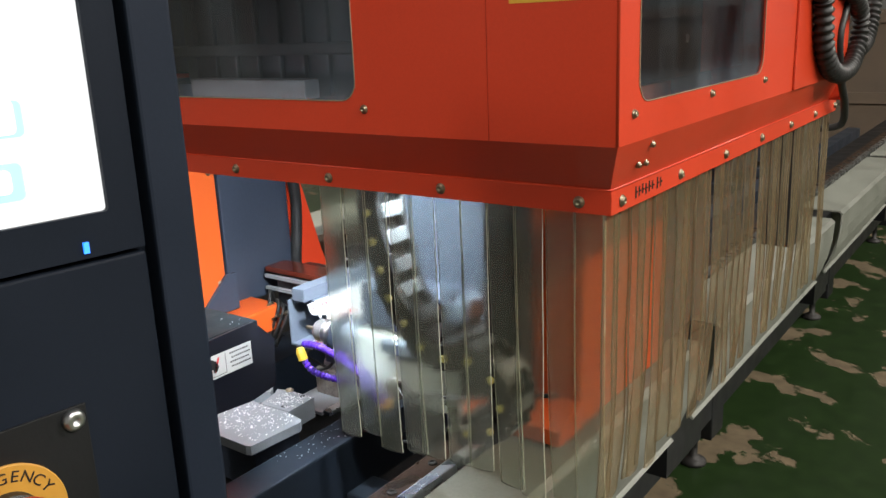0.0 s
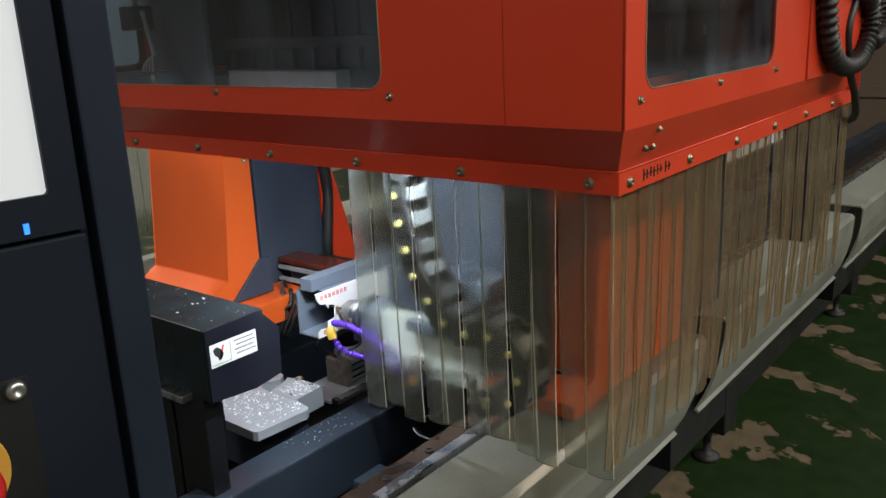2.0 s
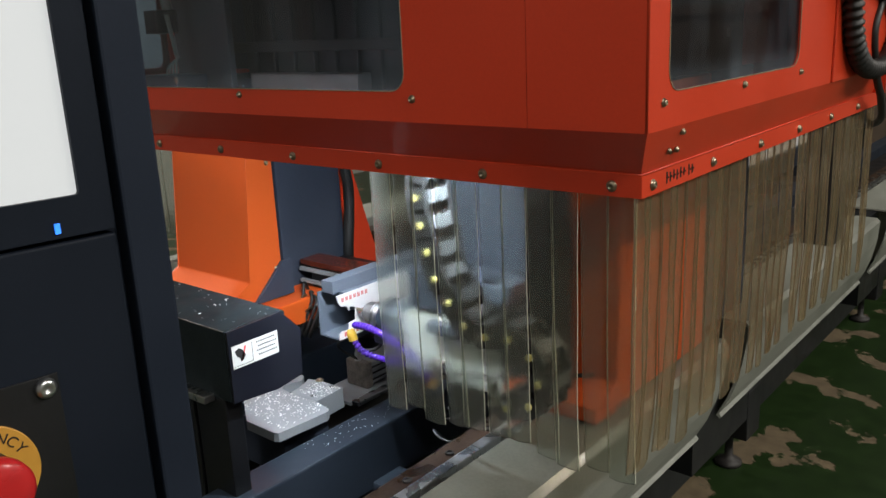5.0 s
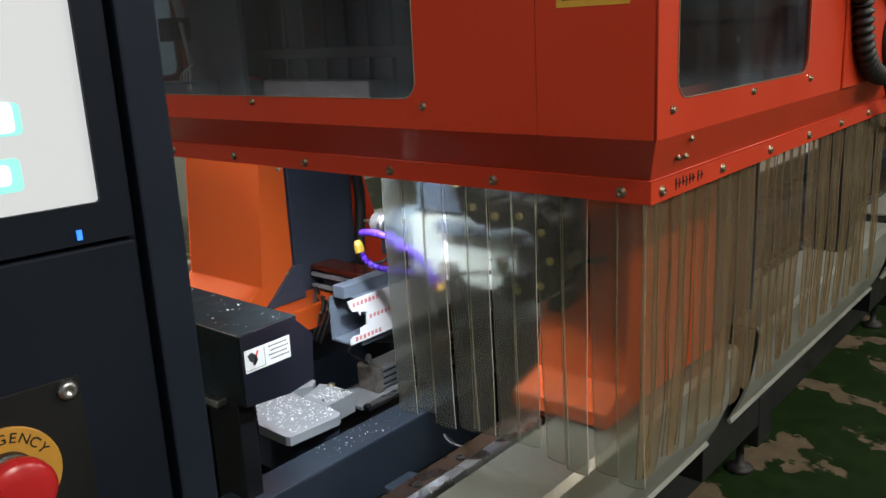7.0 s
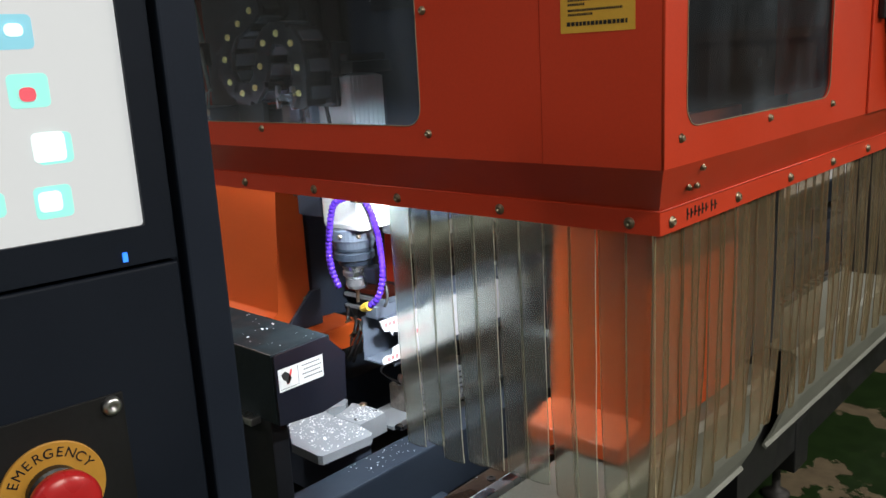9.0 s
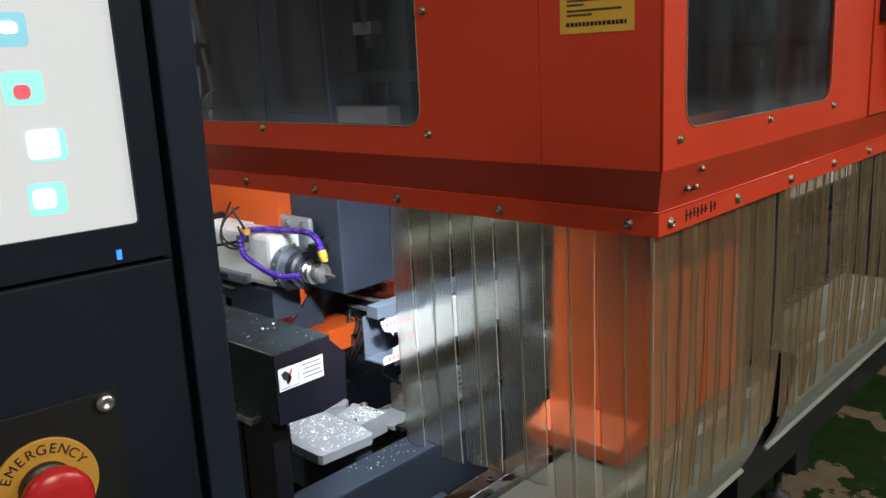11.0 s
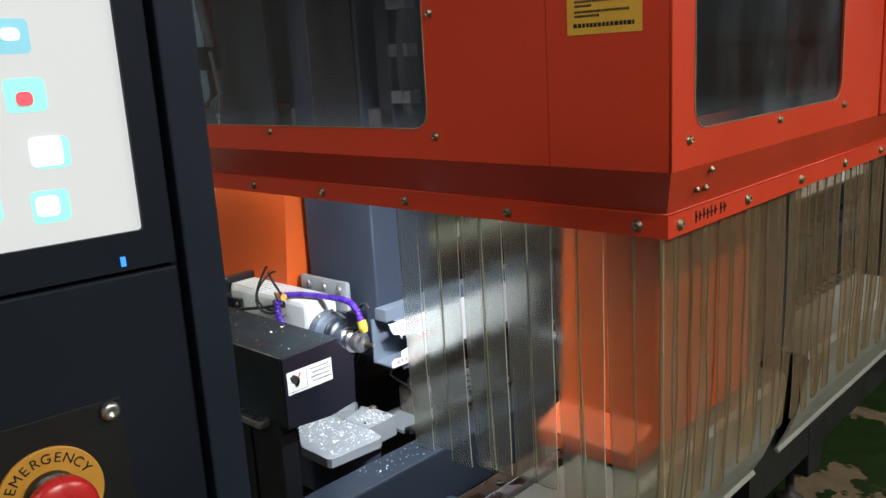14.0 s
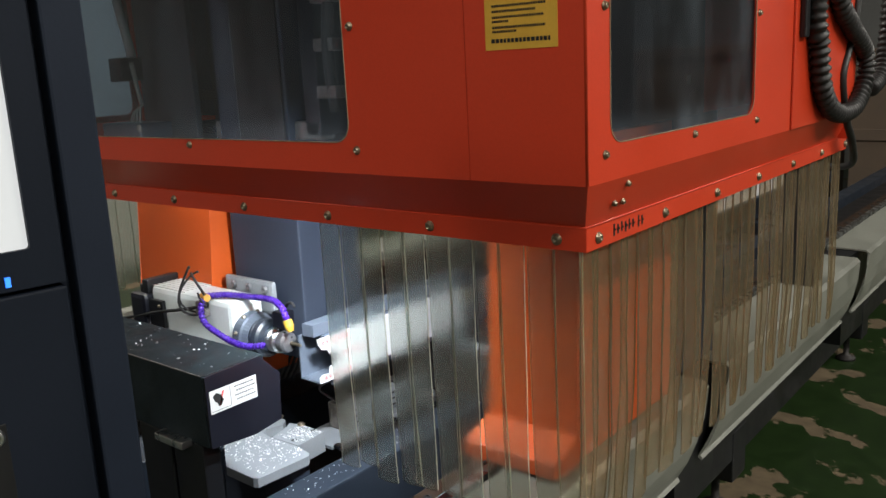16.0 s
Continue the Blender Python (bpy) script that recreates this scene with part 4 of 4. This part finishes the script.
for y in (-0.2, 1.597, 3.318, 5.04):
    for x in (-0.447, -1.90):
        foot = part("levelling_foot", lathe([(0.045, 0), (0.045, 0.012), (0.030, 0.020), (0.014, 0.03), (0.014, 0.12), (0.026, 0.122), (0.026, 0.14), (0.014, 0.142), (0.014, 0.21)], turned(x, y, 0, (0, 0, 1)), 20), DARK, bed, "dark steel levelling foot", True)
        part("bed_leg", box(x - 0.06, x + 0.08, y - 0.06, y + 0.06, 0.13, 0.31, 0.006), BLACK, bed, "dark steel leg")

# ---- stop unit with the hazard label ----
stop = thing("stop_unit", "black sheet metal clamp cover with a hand hazard label", "clamp")
part("cover_body", box(-1.66, -0.842, -0.114, 0.042, 0.80, 0.955, 0.003), COVER, stop, "black scratched sheet metal cover")
part("side_plate", prism([(-0.112, 0.953), (0.026, 0.957), (0.076, 0.905), (0.070, 0.80), (0.0, 0.79), (-0.112, 0.80)], "x", -0.841, -0.835, bevel=0.001), DEEP_NAVY, stop, "dark navy side plate with a chamfered corner")
part("post", box(-0.975, -0.868, -0.113, -0.07, 0.25, 0.80, 0.004), BLACK, stop, "black post")
part("post", box(-1.10, -0.985, -0.113, -0.06, 0.44, 0.80, 0.004), BLACK, stop, "black post")
part("edge_bracket", box(-1.000, -0.900, -0.140, -0.113, 0.791, 0.808, 0.003), STEEL, stop, "scratched brass-coloured bracket")
# bright strip for the edge's highlight as well as its wear
part("worn_lit_edge", box(-1.66, -0.845, -0.1146, -0.1128, 0.9538, 0.9556), GRIME, stop, "worn front edge, coloured bright for its highlight")
sticker = part("hazard_label", box(-0.8348, -0.8343, -0.105, 0.012, 0.872, 0.921), STICKER, stop, "white hazard label with a cut hand symbol")
part("label_frame", box(-0.8343, -0.8341, -0.102, -0.055, 0.876, 0.877), BLACK_INK, sticker)
part("label_frame", box(-0.8343, -0.8341, -0.0555, -0.0545, 0.876, 0.917), BLACK_INK, sticker)
part("hand_symbol", prism([(-0.098, 0.909), (-0.088, 0.914), (-0.078, 0.907), (-0.072, 0.895), (-0.078, 0.886), (-0.085, 0.884), (-0.087, 0.892), (-0.094, 0.897)], "x", -0.8343, -0.8341), BLACK_INK, sticker)
part("blade_symbol", prism([(-0.074, 0.914), (-0.069, 0.914), (-0.080, 0.885), (-0.084, 0.884)], "x", -0.8343, -0.8341), RED_INK, sticker)
for k in range(4):
    bm, y = bmesh.new(), -0.044 + 0.004 * (k % 2)
    while y < 0.004:
        box(-0.8343, -0.8341, y, y + 0.0035, 0.911 - 0.0095 * k, 0.9145 - 0.0095 * k, bm=bm)
        y += 0.0055
    part("print_row", bm, BLACK_INK, sticker)

# ---- clamp table ----
table = thing("clamp_table", "milled aluminium clamp plate with slots and bolts on the girder", "clamp plate")
part("plate", prism([(-1.228, 0.334), (-1.14, 0.323), (-1.12, 0.296), (-1.138, 0.254), (-1.126, 0.232), (-1.087, 0.229), (-0.992, 0.233), (-0.934, 0.222), (-0.925, 0.209), (-0.937, 0.066), (-0.949, 0.061), (-1.052, 0.063), (-1.225, 0.182)], "z", 0.604, 0.628, bevel=0.0015), ALU, table, "milled aluminium plate with a notch, scattered with chips")
part("bearing_block", prism([(-1.088, 0.232), (-1.102, 0.295), (-1.117, 0.316), (-1.088, 0.326), (-0.998, 0.331), (-0.993, 0.236)], "z", 0.572, 0.6275, bevel=0.0015), ALU, table, "milled aluminium block with bolt holes")
for x, y in ((-1.024, 0.317), (-1.024, 0.251)):
    part("bolt_hole", lathe([(0.007, 0), (0.007, 0.0006)], turned(x, y, 0.628, (0, 0, 1)), 14), BLACK, table)
part("support", box(-1.19, -1.03, 0.15, 0.30, 0.44, 0.570, 0.004), NAVY, table)
for x, y in ((-1.173, 0.305), (-1.168, 0.327), (-1.081, 0.326)):
    bolt(table, x, y, 0.628, (0, 0, 1), 0.009)
piston = thing("pneumatic_cylinder", "grey extruded pneumatic clamp cylinder with a thin air line", "cylinder")
part("barrel", box(-1.10, -1.03, 0.47, 0.80, 0.575, 0.640, 0.008), ALU, piston, "ribbed aluminium barrel")
for k in range(3):
    part("groove", box(-1.03, -1.028, 0.47, 0.80, 0.587 + 0.018 * k, 0.592 + 0.018 * k), BLACK, piston)
part("end_cap", box(-1.105, -1.025, 0.445, 0.47, 0.570, 0.645, 0.006), GRIME, piston)
part("air_line", tube(spline([(-1.06, 0.455, 0.645), (-1.08, 0.40, 0.70), (-1.02, 0.40, 0.74), (-0.95, 0.50, 0.72), (-0.93, 0.60, 0.69)]), 0.0035, 8), RUBBER, piston, "thin black air line", True)
part("fitting", lathe([(0.009, 0), (0.009, 0.02), (0.006, 0.03)], turned(-1.065, 0.455, 0.645, (0, 0, 1)), 10), STEEL, piston)
part("slide_strip", box(-1.00, -0.975, 0.36, 0.90, 0.566, 0.578, 0.002), STEEL, piston, "bright slide strip")
part("slide_strip", box(-1.13, -1.005, 0.36, 0.90, 0.560, 0.570, 0.002), ALU, piston, "bright slide strip")

# ---- side clamp that grips the profile further in ----
side_clamp = thing("side_clamp", "dark steel side clamp gripping the aluminium profile on the bed", "clamp")
part("base_block", box(-1.06, -0.70, 0.80, 1.02, 0.575, 0.735, 0.006), DARK, side_clamp, "grimy base block")
part("wear_plate", box(-1.05, -0.69, 0.79, 1.02, 0.737, 0.749, 0.003), ALU, side_clamp, "scuffed metal wear plate")
part("jaw", box(-0.918, -0.80, 0.81, 0.96, 0.751, 0.965, 0.008), DEEP_NAVY, side_clamp, "dark navy jaw block")
part("jaw_pad", box(-0.9245, -0.919, 0.82, 0.95, 0.80, 0.90, 0.001), RUBBER, side_clamp, "black rubber pad")
part("clamp_cylinder", lathe([(0.028, 0), (0.032, 0.004), (0.032, 0.09), (0.022, 0.096), (0.022, 0.11)], turned(-0.80, 0.885, 0.86, (1, 0, 0)), 24), GRIME, side_clamp, "dirty clamp cylinder", True)
part("jaw_bracket", box(-0.915, -0.855, 0.800, 0.809, 0.885, 0.905, 0.002), BOLT, side_clamp, "brass-coloured bracket")
for z in (0.78, 0.93):
    bolt(side_clamp, -0.84, 0.81, z, (0, -1, 0), 0.009)
part("air_line", tube(spline([(-0.75, 0.90, 0.88), (-0.72, 0.88, 0.96), (-0.76, 0.86, 1.03), (-0.86, 0.88, 1.02), (-0.88, 0.90, 0.965)]), 0.005, 8), RUBBER, side_clamp, "black air line", True)

# ---- the workpiece ----
work = thing("aluminium_profile", "grey coated aluminium window profile with white film, end milled open", "aluminium profile")
P0, P1 = 0.27, 4.6
part("outer_wall", box(-0.997, -0.993, P0, P1, 0.795, 0.905), ALU_COAT, work, "grey coated wall")
part("bottom_wall", box(-0.997, -0.927, P0, P1, 0.792, 0.796), ALU_COAT, work)
part("film_face", prism([(0.0, 0.792), (0.0, 0.806), (0.010, 0.812), (0.034, 0.810), (0.036, 0.826), (0.058, 0.829), (0.060, 0.862), (0.041, 0.868), (0.038, 0.858), (0.030, 0.872), (0.012, 0.876), (0.004, 0.888), (0.0, 0.905), (P1 - P0, 0.905), (P1 - P0, 0.792)], "x", -0.930, -0.926, m=Matrix.Translation((0, P0, 0))), FILM, work, "white protective film with red print")
part("top_wall", box(-0.992, -0.93, P0 + 0.03, P1, 0.901, 0.905), ALU_COAT, work)
part("middle_web", box(-0.992, -0.93, P0 + 0.07, P1, 0.848, 0.852), ALU_COAT, work)
part("top_rail", box(-0.985, -0.945, P0 + 0.006, P1, 0.905, 0.936, 0.002), ALU_COAT, work, "grey top rail of the profile")
part("lower_flange", box(-0.945, -0.94, P0 + 0.05, P1, 0.772, 0.792), ALU_COAT, work)
for z, off in ((0.797, 0.016), (0.842, 0.068), (0.886, 0.014)):
    bm = bmesh.new()
    for k in range(7):
        for u, w in ((0.0, 0.004), (0.005, 0.003)):
            box(-0.926, -0.9257, P0 + off + 0.0135 * k + u, P0 + off + 0.0135 * k + u + w, z + 0.001 * (k % 2), z + 0.011, bm=bm)
    part("film_print", bm, PRINT_RED, work)

# ---- rear clamp, glossy black with bright edges ----
rear = thing("rear_clamp", "glossy black rear clamp with bright slide edges and cables", "clamp")
part("clamp_body", box(-1.375, -1.12, 0.58, 0.72, 0.70, 0.838, 0.006), BLACK, rear)
valve = part("valve_block", box(-1.165, -1.085, 0.655, 0.73, 0.840, 0.925, 0.004), BLACK, rear, "black valve block with small fittings")
for k in range(8):
    part("fitting", lathe([(0.005, 0), (0.005, 0.008), (0.003, 0.012)], turned(-1.155 + 0.02 * (k % 4), 0.655, 0.86 + 0.03 * (k // 4), (0, -1, 0.2)), 8), STEEL, valve)
part("top_plate", box(-1.41, -1.10, 0.57, 0.650, 0.840, 0.856, 0.003), REFLECTED_BROWN, rear, "glossy top plate, coloured for the orange column it mirrors")
part("slide_edge", box(-1.41, -1.10, 0.566, 0.578, 0.822, 0.832), ALU, rear, "bright slide edge")
part("slide_edge", box(-1.41, -1.10, 0.566, 0.578, 0.786, 0.795), ALU, rear, "bright slide edge")
for k in range(5):
    a = rnd.uniform(-0.03, 0.03)
    part("cable", tube(spline([(-1.38 + 0.025 * k, 0.58, 0.72), (-1.36 + 0.025 * k + a, 0.53, 0.79 + a), (-1.33 + 0.02 * k, 0.50, 0.76), (-1.36 + 0.02 * k, 0.47, 0.66)]), 0.005, 8), RUBBER, rear, "black cable", True)

for k in range(7):
    part("fitting", lathe([(0.005, 0), (0.005, 0.012), (0.003, 0.018)], turned(-1.385 + 0.022 * k, 0.50 - 0.006 * (k % 3), 0.735 + 0.013 * (k % 4), (0.3, -1, 0.2 * (k % 3))), 10), BOLT, rear, "small brass air fitting")

# ---- operator console ----
console = thing("operator_console", "dark navy operator console cabinet with a lit touch screen", "control console")
ux, uy = math.cos(radians(83)), math.sin(radians(83))
CM = Matrix(((ux, -uy, 0, 0.035), (uy, ux, 0, -0.805), (0, 0, 1, 0), (0, 0, 0, 1)))   # x along the face, -y out of it


def cbox(name, x0, x1, d0, d1, z0, z1, material, parent=None, bevel=0.0, lab=""):
    return part(name, box(x0, x1, -d1, -d0, z0, z1, bevel, m=CM), material, parent or console, lab)


cbox("cabinet", -0.36, 0.060, -0.30, -0.012, 0.0, 1.86, CONSOLE)
cbox("side_rim", 0.0345, 0.060, -0.012, 0.004, 0.02, 1.86, CONSOLE_RIM, bevel=0.002, lab="navy rim of the cabinet")
cbox("lower_door", -0.335, 0.0295, -0.012, 0.0, 0.03, 1.4135, CONSOLE, bevel=0.0015)
cbox("lower_door_left_rim", -0.36, -0.34, -0.012, 0.004, 0.02, 1.86, CONSOLE_RIM)
bez = holed(-0.335, 0.0295, 1.4165, 1.84, rounded(-0.30, 0.0115, 1.440, 1.70, 0.002, 2), 0.0, 0.012, "y")
bez.transform(CM)
part("screen_bezel", bez, CONSOLE, console, "dark screen surround")
screen = cbox("screen", -0.305, 0.0165, -0.010, -0.0035, 1.435, 1.705, SCREEN, lab="lit white touch screen")


def icon(s, z, w, h, material, d=-0.0030):
    return part("screen_icon", prism(rounded(s - w / 2, s + w / 2, z - h / 2, z + h / 2, 0.003, 3), "y", -d, -d + 0.0004, m=CM), material, screen)


icon(-0.047, 1.5595, 0.022, 0.019, ICON_B)
icon(-0.046, 1.5605, 0.010, 0.007, ICON_C, -0.0022)
icon(-0.043, 1.527, 0.022, 0.019, ICON_A)
icon(-0.044, 1.525, 0.009, 0.008, ICON_R, -0.0022)
icon(-0.034, 1.4935, 0.020, 0.018, ICON_A)
icon(-0.037, 1.4945, 0.018, 0.017, ICON_C, -0.0022)
icon(-0.039, 1.4625, 0.021, 0.019, ICON_A)
icon(-0.041, 1.463, 0.013, 0.012, ICON_C, -0.0022)
for k in range(4):
    icon(-0.078, 1.5625 - 0.0325 * k, 0.026, 0.014, ICON_A if k % 2 else ICON_B)
    icon(-0.115, 1.5625 - 0.0325 * k, 0.022, 0.019, ICON_B if k % 2 else ICON_A)
cbox("power_led", -0.0055, -0.0025, 0.0, 0.0012, 1.4195, 1.4255, LED_BLUE, lab="glowing blue power light")
cbox("button_plate", -0.30, -0.018, 0.0, 0.0015, 1.10, 1.338, BLACK, bevel=0.0005, lab="black button plate")
for s, z in ((-0.026, 1.331), (-0.29, 1.331)):
    part("screw", lathe([(0.0062, 0), (0.0062, 0.002), (0.0045, 0.0042), (0.002, 0.0045), (0.0018, 0.003)], CM @ turned(s, -0.0015, z, (0, -1, 0)), 18), STEEL, console, "bright cross-head screw", True)
EM = CM @ turned(-0.067, -0.0015, 1.289, (0, -1, 0))
ringpart = part("emergency_ring", lathe([(0.031, 0), (0.031, 0.0016), (0.0305, 0.002), (0.012, 0.002)], EM, 48), ESTOP_YELLOW, console, "yellow emergency stop ring")
for k, ch in enumerate("EMERGENCY"):
    a = 152 - 124 * k / 8
    w = radians(a)
    words("letter", ch, 0.0088, CM @ Matrix.Translation((-0.067 + 0.0243 * math.cos(w), -0.0036, 1.289 + 0.0243 * math.sin(w))) @ pose(0, 0, 0, 0, -(a - 90), 0) @ pose(0, 0, 0, 90, 0, 0), BLACK_INK, ringpart)
button = part("emergency_button", lathe([(0.012, 0.002), (0.012, 0.014), (0.017, 0.016), (0.0200, 0.020), (0.0205, 0.026), (0.018, 0.0295), (0.010, 0.0312), (0.002, 0.0316)], EM, 40), ESTOP_RED, console, "red mushroom stop button", True)
part("button_collar", lathe([(0.0165, 0.002), (0.0165, 0.008), (0.0135, 0.010), (0.0135, 0.014)], EM, 32), BLACK, button, "black collar")

# ---- hoses at the far end of the enclosure ----


def corrugated(pts, r):
    ps = spline(pts, 40)
    length = [0.0]
    for a, b in zip(ps, ps[1:]):
        length.append(length[-1] + (b - a).length)
    return tube(ps, [r * (0.86 + 0.14 * math.sin(s * math.tau / 0.018)) for s in length], 14)


hoses = thing("corrugated_hose", "thick black corrugated cable hose hanging in a loop beside the enclosure", "cable hose", "cable hoses")
part("hose", corrugated([(0.05, 0.74, 2.1), (0.05, 0.755, 1.63), (0.05, 0.780, 1.54), (0.05, 0.815, 1.455), (0.05, 0.885, 1.408), (0.05, 0.985, 1.390), (0.05, 1.095, 1.402), (0.05, 1.165, 1.455), (0.05, 1.150, 1.520), (0.05, 1.02, 1.575), (0.05, 0.915, 1.630), (0.05, 0.86, 1.75), (0.05, 0.84, 2.1)], 0.0215), RUBBER, hoses, smooth=True)
far_hose = thing("corrugated_hose", "black corrugated cable hose hanging beyond the enclosure", "cable hose", "cable hoses")
part("hose", corrugated([(0.0, 1.62, 2.2), (0.0, 1.63, 1.8), (0.0, 1.61, 1.55), (0.0, 1.55, 1.45), (0.0, 1.45, 1.42)], 0.024), RUBBER, far_hose, smooth=True)
thin = thing("corrugated_hose", "thin black cable hanging behind the corrugated hose", "cable hose", "cable hoses")
part("hose", tube(spline([(0.035, 1.20, 2.1), (0.035, 1.12, 1.62), (0.035, 1.07, 1.53), (0.035, 1.03, 1.475), (0.035, 1.045, 1.42), (0.035, 1.09, 1.36), (0.03, 1.17, 1.305), (0.0, 1.30, 1.24), (-0.1, 1.5, 1.2)]), 0.009, 10), RUBBER, thin, smooth=True)
post2 = thing("cable_post", "dark cable post and bracket standing on the far bed", "post")
part("upright", box(-0.30, -0.20, 1.74, 1.86, 0.781, 1.40, 0.006), BLACK, post2)
part("upright_cap", box(-0.32, -0.18, 1.72, 1.88, 1.40, 1.43, 0.006), DARK, post2)

# ---- far end of the hall ----
for k, (x, y, w, h) in enumerate(((-0.9, 7.6, 1.0, 1.5), (0.35, 8.0, 1.1, 1.9), (1.7, 8.3, 1.2, 1.2), (-2.3, 7.9, 1.2, 2.1), (3.2, 8.2, 1.3, 1.6))):
    crate = thing("packing_crate", "brown packing crate against the far side of the hall", "crate", "packing crates", (x, y, 0))
    part("crate_body", box(-w / 2, w / 2, -0.4, 0.4, 0.0, h, 0.01), CRATE, crate)
    for zz in (0.06, h / 2, h - 0.06):
        part("batten", box(-w / 2, w / 2, -0.425, -0.40, zz - 0.05, zz + 0.05, 0.004), CRATE, crate)

wire = thing("loose_wire", "thin grey wire hanging in a loop above the rusty rail", "wire")
part("wire", tube(spline([(-0.62, 0.30, 0.60), (-0.575, 0.20, 0.685), (-0.525, 0.165, 0.695), (-0.47, 0.165, 0.705), (-0.43, 0.205, 0.735), (-0.405, 0.245, 0.748), (-0.39, 0.33, 0.748)]), 0.0020, 8), DARK_STEEL, wire, smooth=True)

# ---- chips ----


def chips(name, x0, x1, y0, y1, z, count, size, seed, label):
    rn = random.Random(seed)
    vs, fs = [], []
    for _ in range(count):
        p = Vector((rn.uniform(x0, x1), rn.uniform(y0, y1), z + 0.0012))
        rot = Euler((rn.uniform(-0.6, 0.6), rn.uniform(-0.6, 0.6), rn.uniform(0, 6.3))).to_matrix()
        s = size * rn.uniform(0.5, 1.5)
        i = len(vs)
        for q in ((-s, -0.3 * s, 0), (s, -0.4 * s, 0.1 * s), (0.8 * s, 0.4 * s, 0.3 * s), (-0.7 * s, 0.4 * s, 0)):
            vs.append(p + rot @ Vector(q))
        fs.append((i, i + 1, i + 2, i + 3))
    me = bpy.data.meshes.new(name)
    me.from_pydata(vs, [], fs)
    me.materials.append(CHIP)
    return tagged(new(name, me), label, "metal chips", kind="stuff")


chips("metal_chips", -1.17, -0.945, 0.085, 0.225, 0.628, 330, 0.0027, 1, "bright aluminium chips scattered on the clamp plate")
chips("metal_chips", -1.40, -0.85, -0.10, 0.03, 0.955, 60, 0.0026, 2, "bright aluminium chips scattered on the black cover")
chips("metal_chips", -1.08, -0.995, 0.245, 0.325, 0.628, 190, 0.0027, 5, "bright aluminium chips scattered on the clamp plate")
chips("metal_chips", -0.93, -0.85, 0.10, 0.6, 0.575, 90, 0.0022, 3, "bright aluminium chips on the girder")
chips("metal_chips", -0.75, -0.50, 0.1, 0.9, 0.25, 400, 0.006, 4, "bright aluminium chips in the tray")

# ---- what moves ----
GANTRY_Y = ((0.0, -0.076), (0.3, -0.074), (0.5, -0.0272), (0.8, -0.006), (1.0, -0.001), (1.5, 0.0), (8.5, -0.001), (8.6, -0.012), (8.7, -0.038), (8.8, -0.056), (8.9, -0.062), (9.2, -0.063), (16.0, -0.063))


def gantry_y(t):
    for (a, u), (b, v) in zip(GANTRY_Y, GANTRY_Y[1:]):
        if a <= t <= b:
            return u + (v - u) * (t - a) / (b - a)
    return GANTRY_Y[-1][1]


# seconds, pivot x, pivot z, swing in degrees (0: nose down, 90: nose towards -x, -90: towards +x)
HEAD = ((0.0, -0.52, 0.857, 90), (0.2, -0.52, 0.857, 90), (0.5, -0.52, 0.857, 90), (0.8, -0.52, 0.857, 90), (1.0, -0.52, 0.857, 90), (1.5, -0.52, 0.857, 90),
        (6.6, -0.52, 0.857, 90), (6.7, -0.515, 0.905, 90), (6.8, -0.51, 0.965, 90), (7.0, -0.51, 1.097, 90), (7.2, -0.515, 1.22, 90), (7.4, -0.53, 1.31, 89), (7.6, -0.542, 1.335, 80), (7.8, -0.585, 1.347, 60), (8.0, -0.680, 1.350, 33), (8.1, -0.764, 1.349, 20), (8.2, -0.854, 1.345, 9), (8.3, -0.900, 1.339, 3), (8.4, -0.915, 1.335, 0), (8.5, -0.915, 1.33, 0),
        (8.6, -0.915, 1.335, 0), (8.8, -0.945, 1.345, 0), (9.0, -1.0, 1.345, 0), (9.2, -1.19, 1.345, 0), (9.6, -1.42, 1.36, -10), (10.2, -1.50, 1.30, -50), (10.8, -1.50, 1.10, -90), (11.2, -1.45, 0.90, -90), (11.5, -1.388, 0.825, -90), (12.5, -1.388, 0.825, -90), (13.9, -1.388, 0.825, -90), (14.2, -1.385, 0.882, -90), (16.0, -1.385, 0.882, -90))


def motions():
    riders = [(t, pose(0, y, 0)) for t, y in GANTRY_Y]
    for ob in (enclosure, curtain_front, curtain_side, curtain_far, gantry):
        walk(ob, riders)
    head, slide, swivel = [], [], []
    for t, x, z, swing in HEAD:
        y = 0.33 + gantry_y(t)
        head.append((t, pose(x, y, z, 0, swing, 0)))
        slide.append((t, pose(x, y, z)))
        w = radians(swing)
        swivel.append((t, pose(x - 0.105 * math.sin(w), y, z - 0.105 * math.cos(w))))
    walk(spindle, head)
    walk(chain, slide)
    for k, link in enumerate(links):
        rows = []
        for t, shape in ((0.0, BENT_SIDE), (7.2, BENT_SIDE), (8.3, BENT_UP), (9.4, BENT_UP), (11.0, BENT_FAR), (16.0, BENT_FAR)):
            x, z, a = shape[k]
            rows.append((t, x, z, a))
        turns = []
        for t, x, z, a in rows:
            if turns:
                while a - turns[-1][3] > 180:
                    a -= 360
                while a - turns[-1][3] < -180:
                    a += 360
                if abs(a - turns[-1][3]) > 80:
                    u = turns[-1]
                    turns.append(((u[0] + t) / 2, (u[1] + x) / 2, (u[2] + z) / 2, (u[3] + a) / 2))
            turns.append((t, x, z, a))
        walk(link, [(t, pose(x, -0.170, z, 0, a, 0)) for t, x, z, a in turns])
    walk(ram, swivel)


motions()
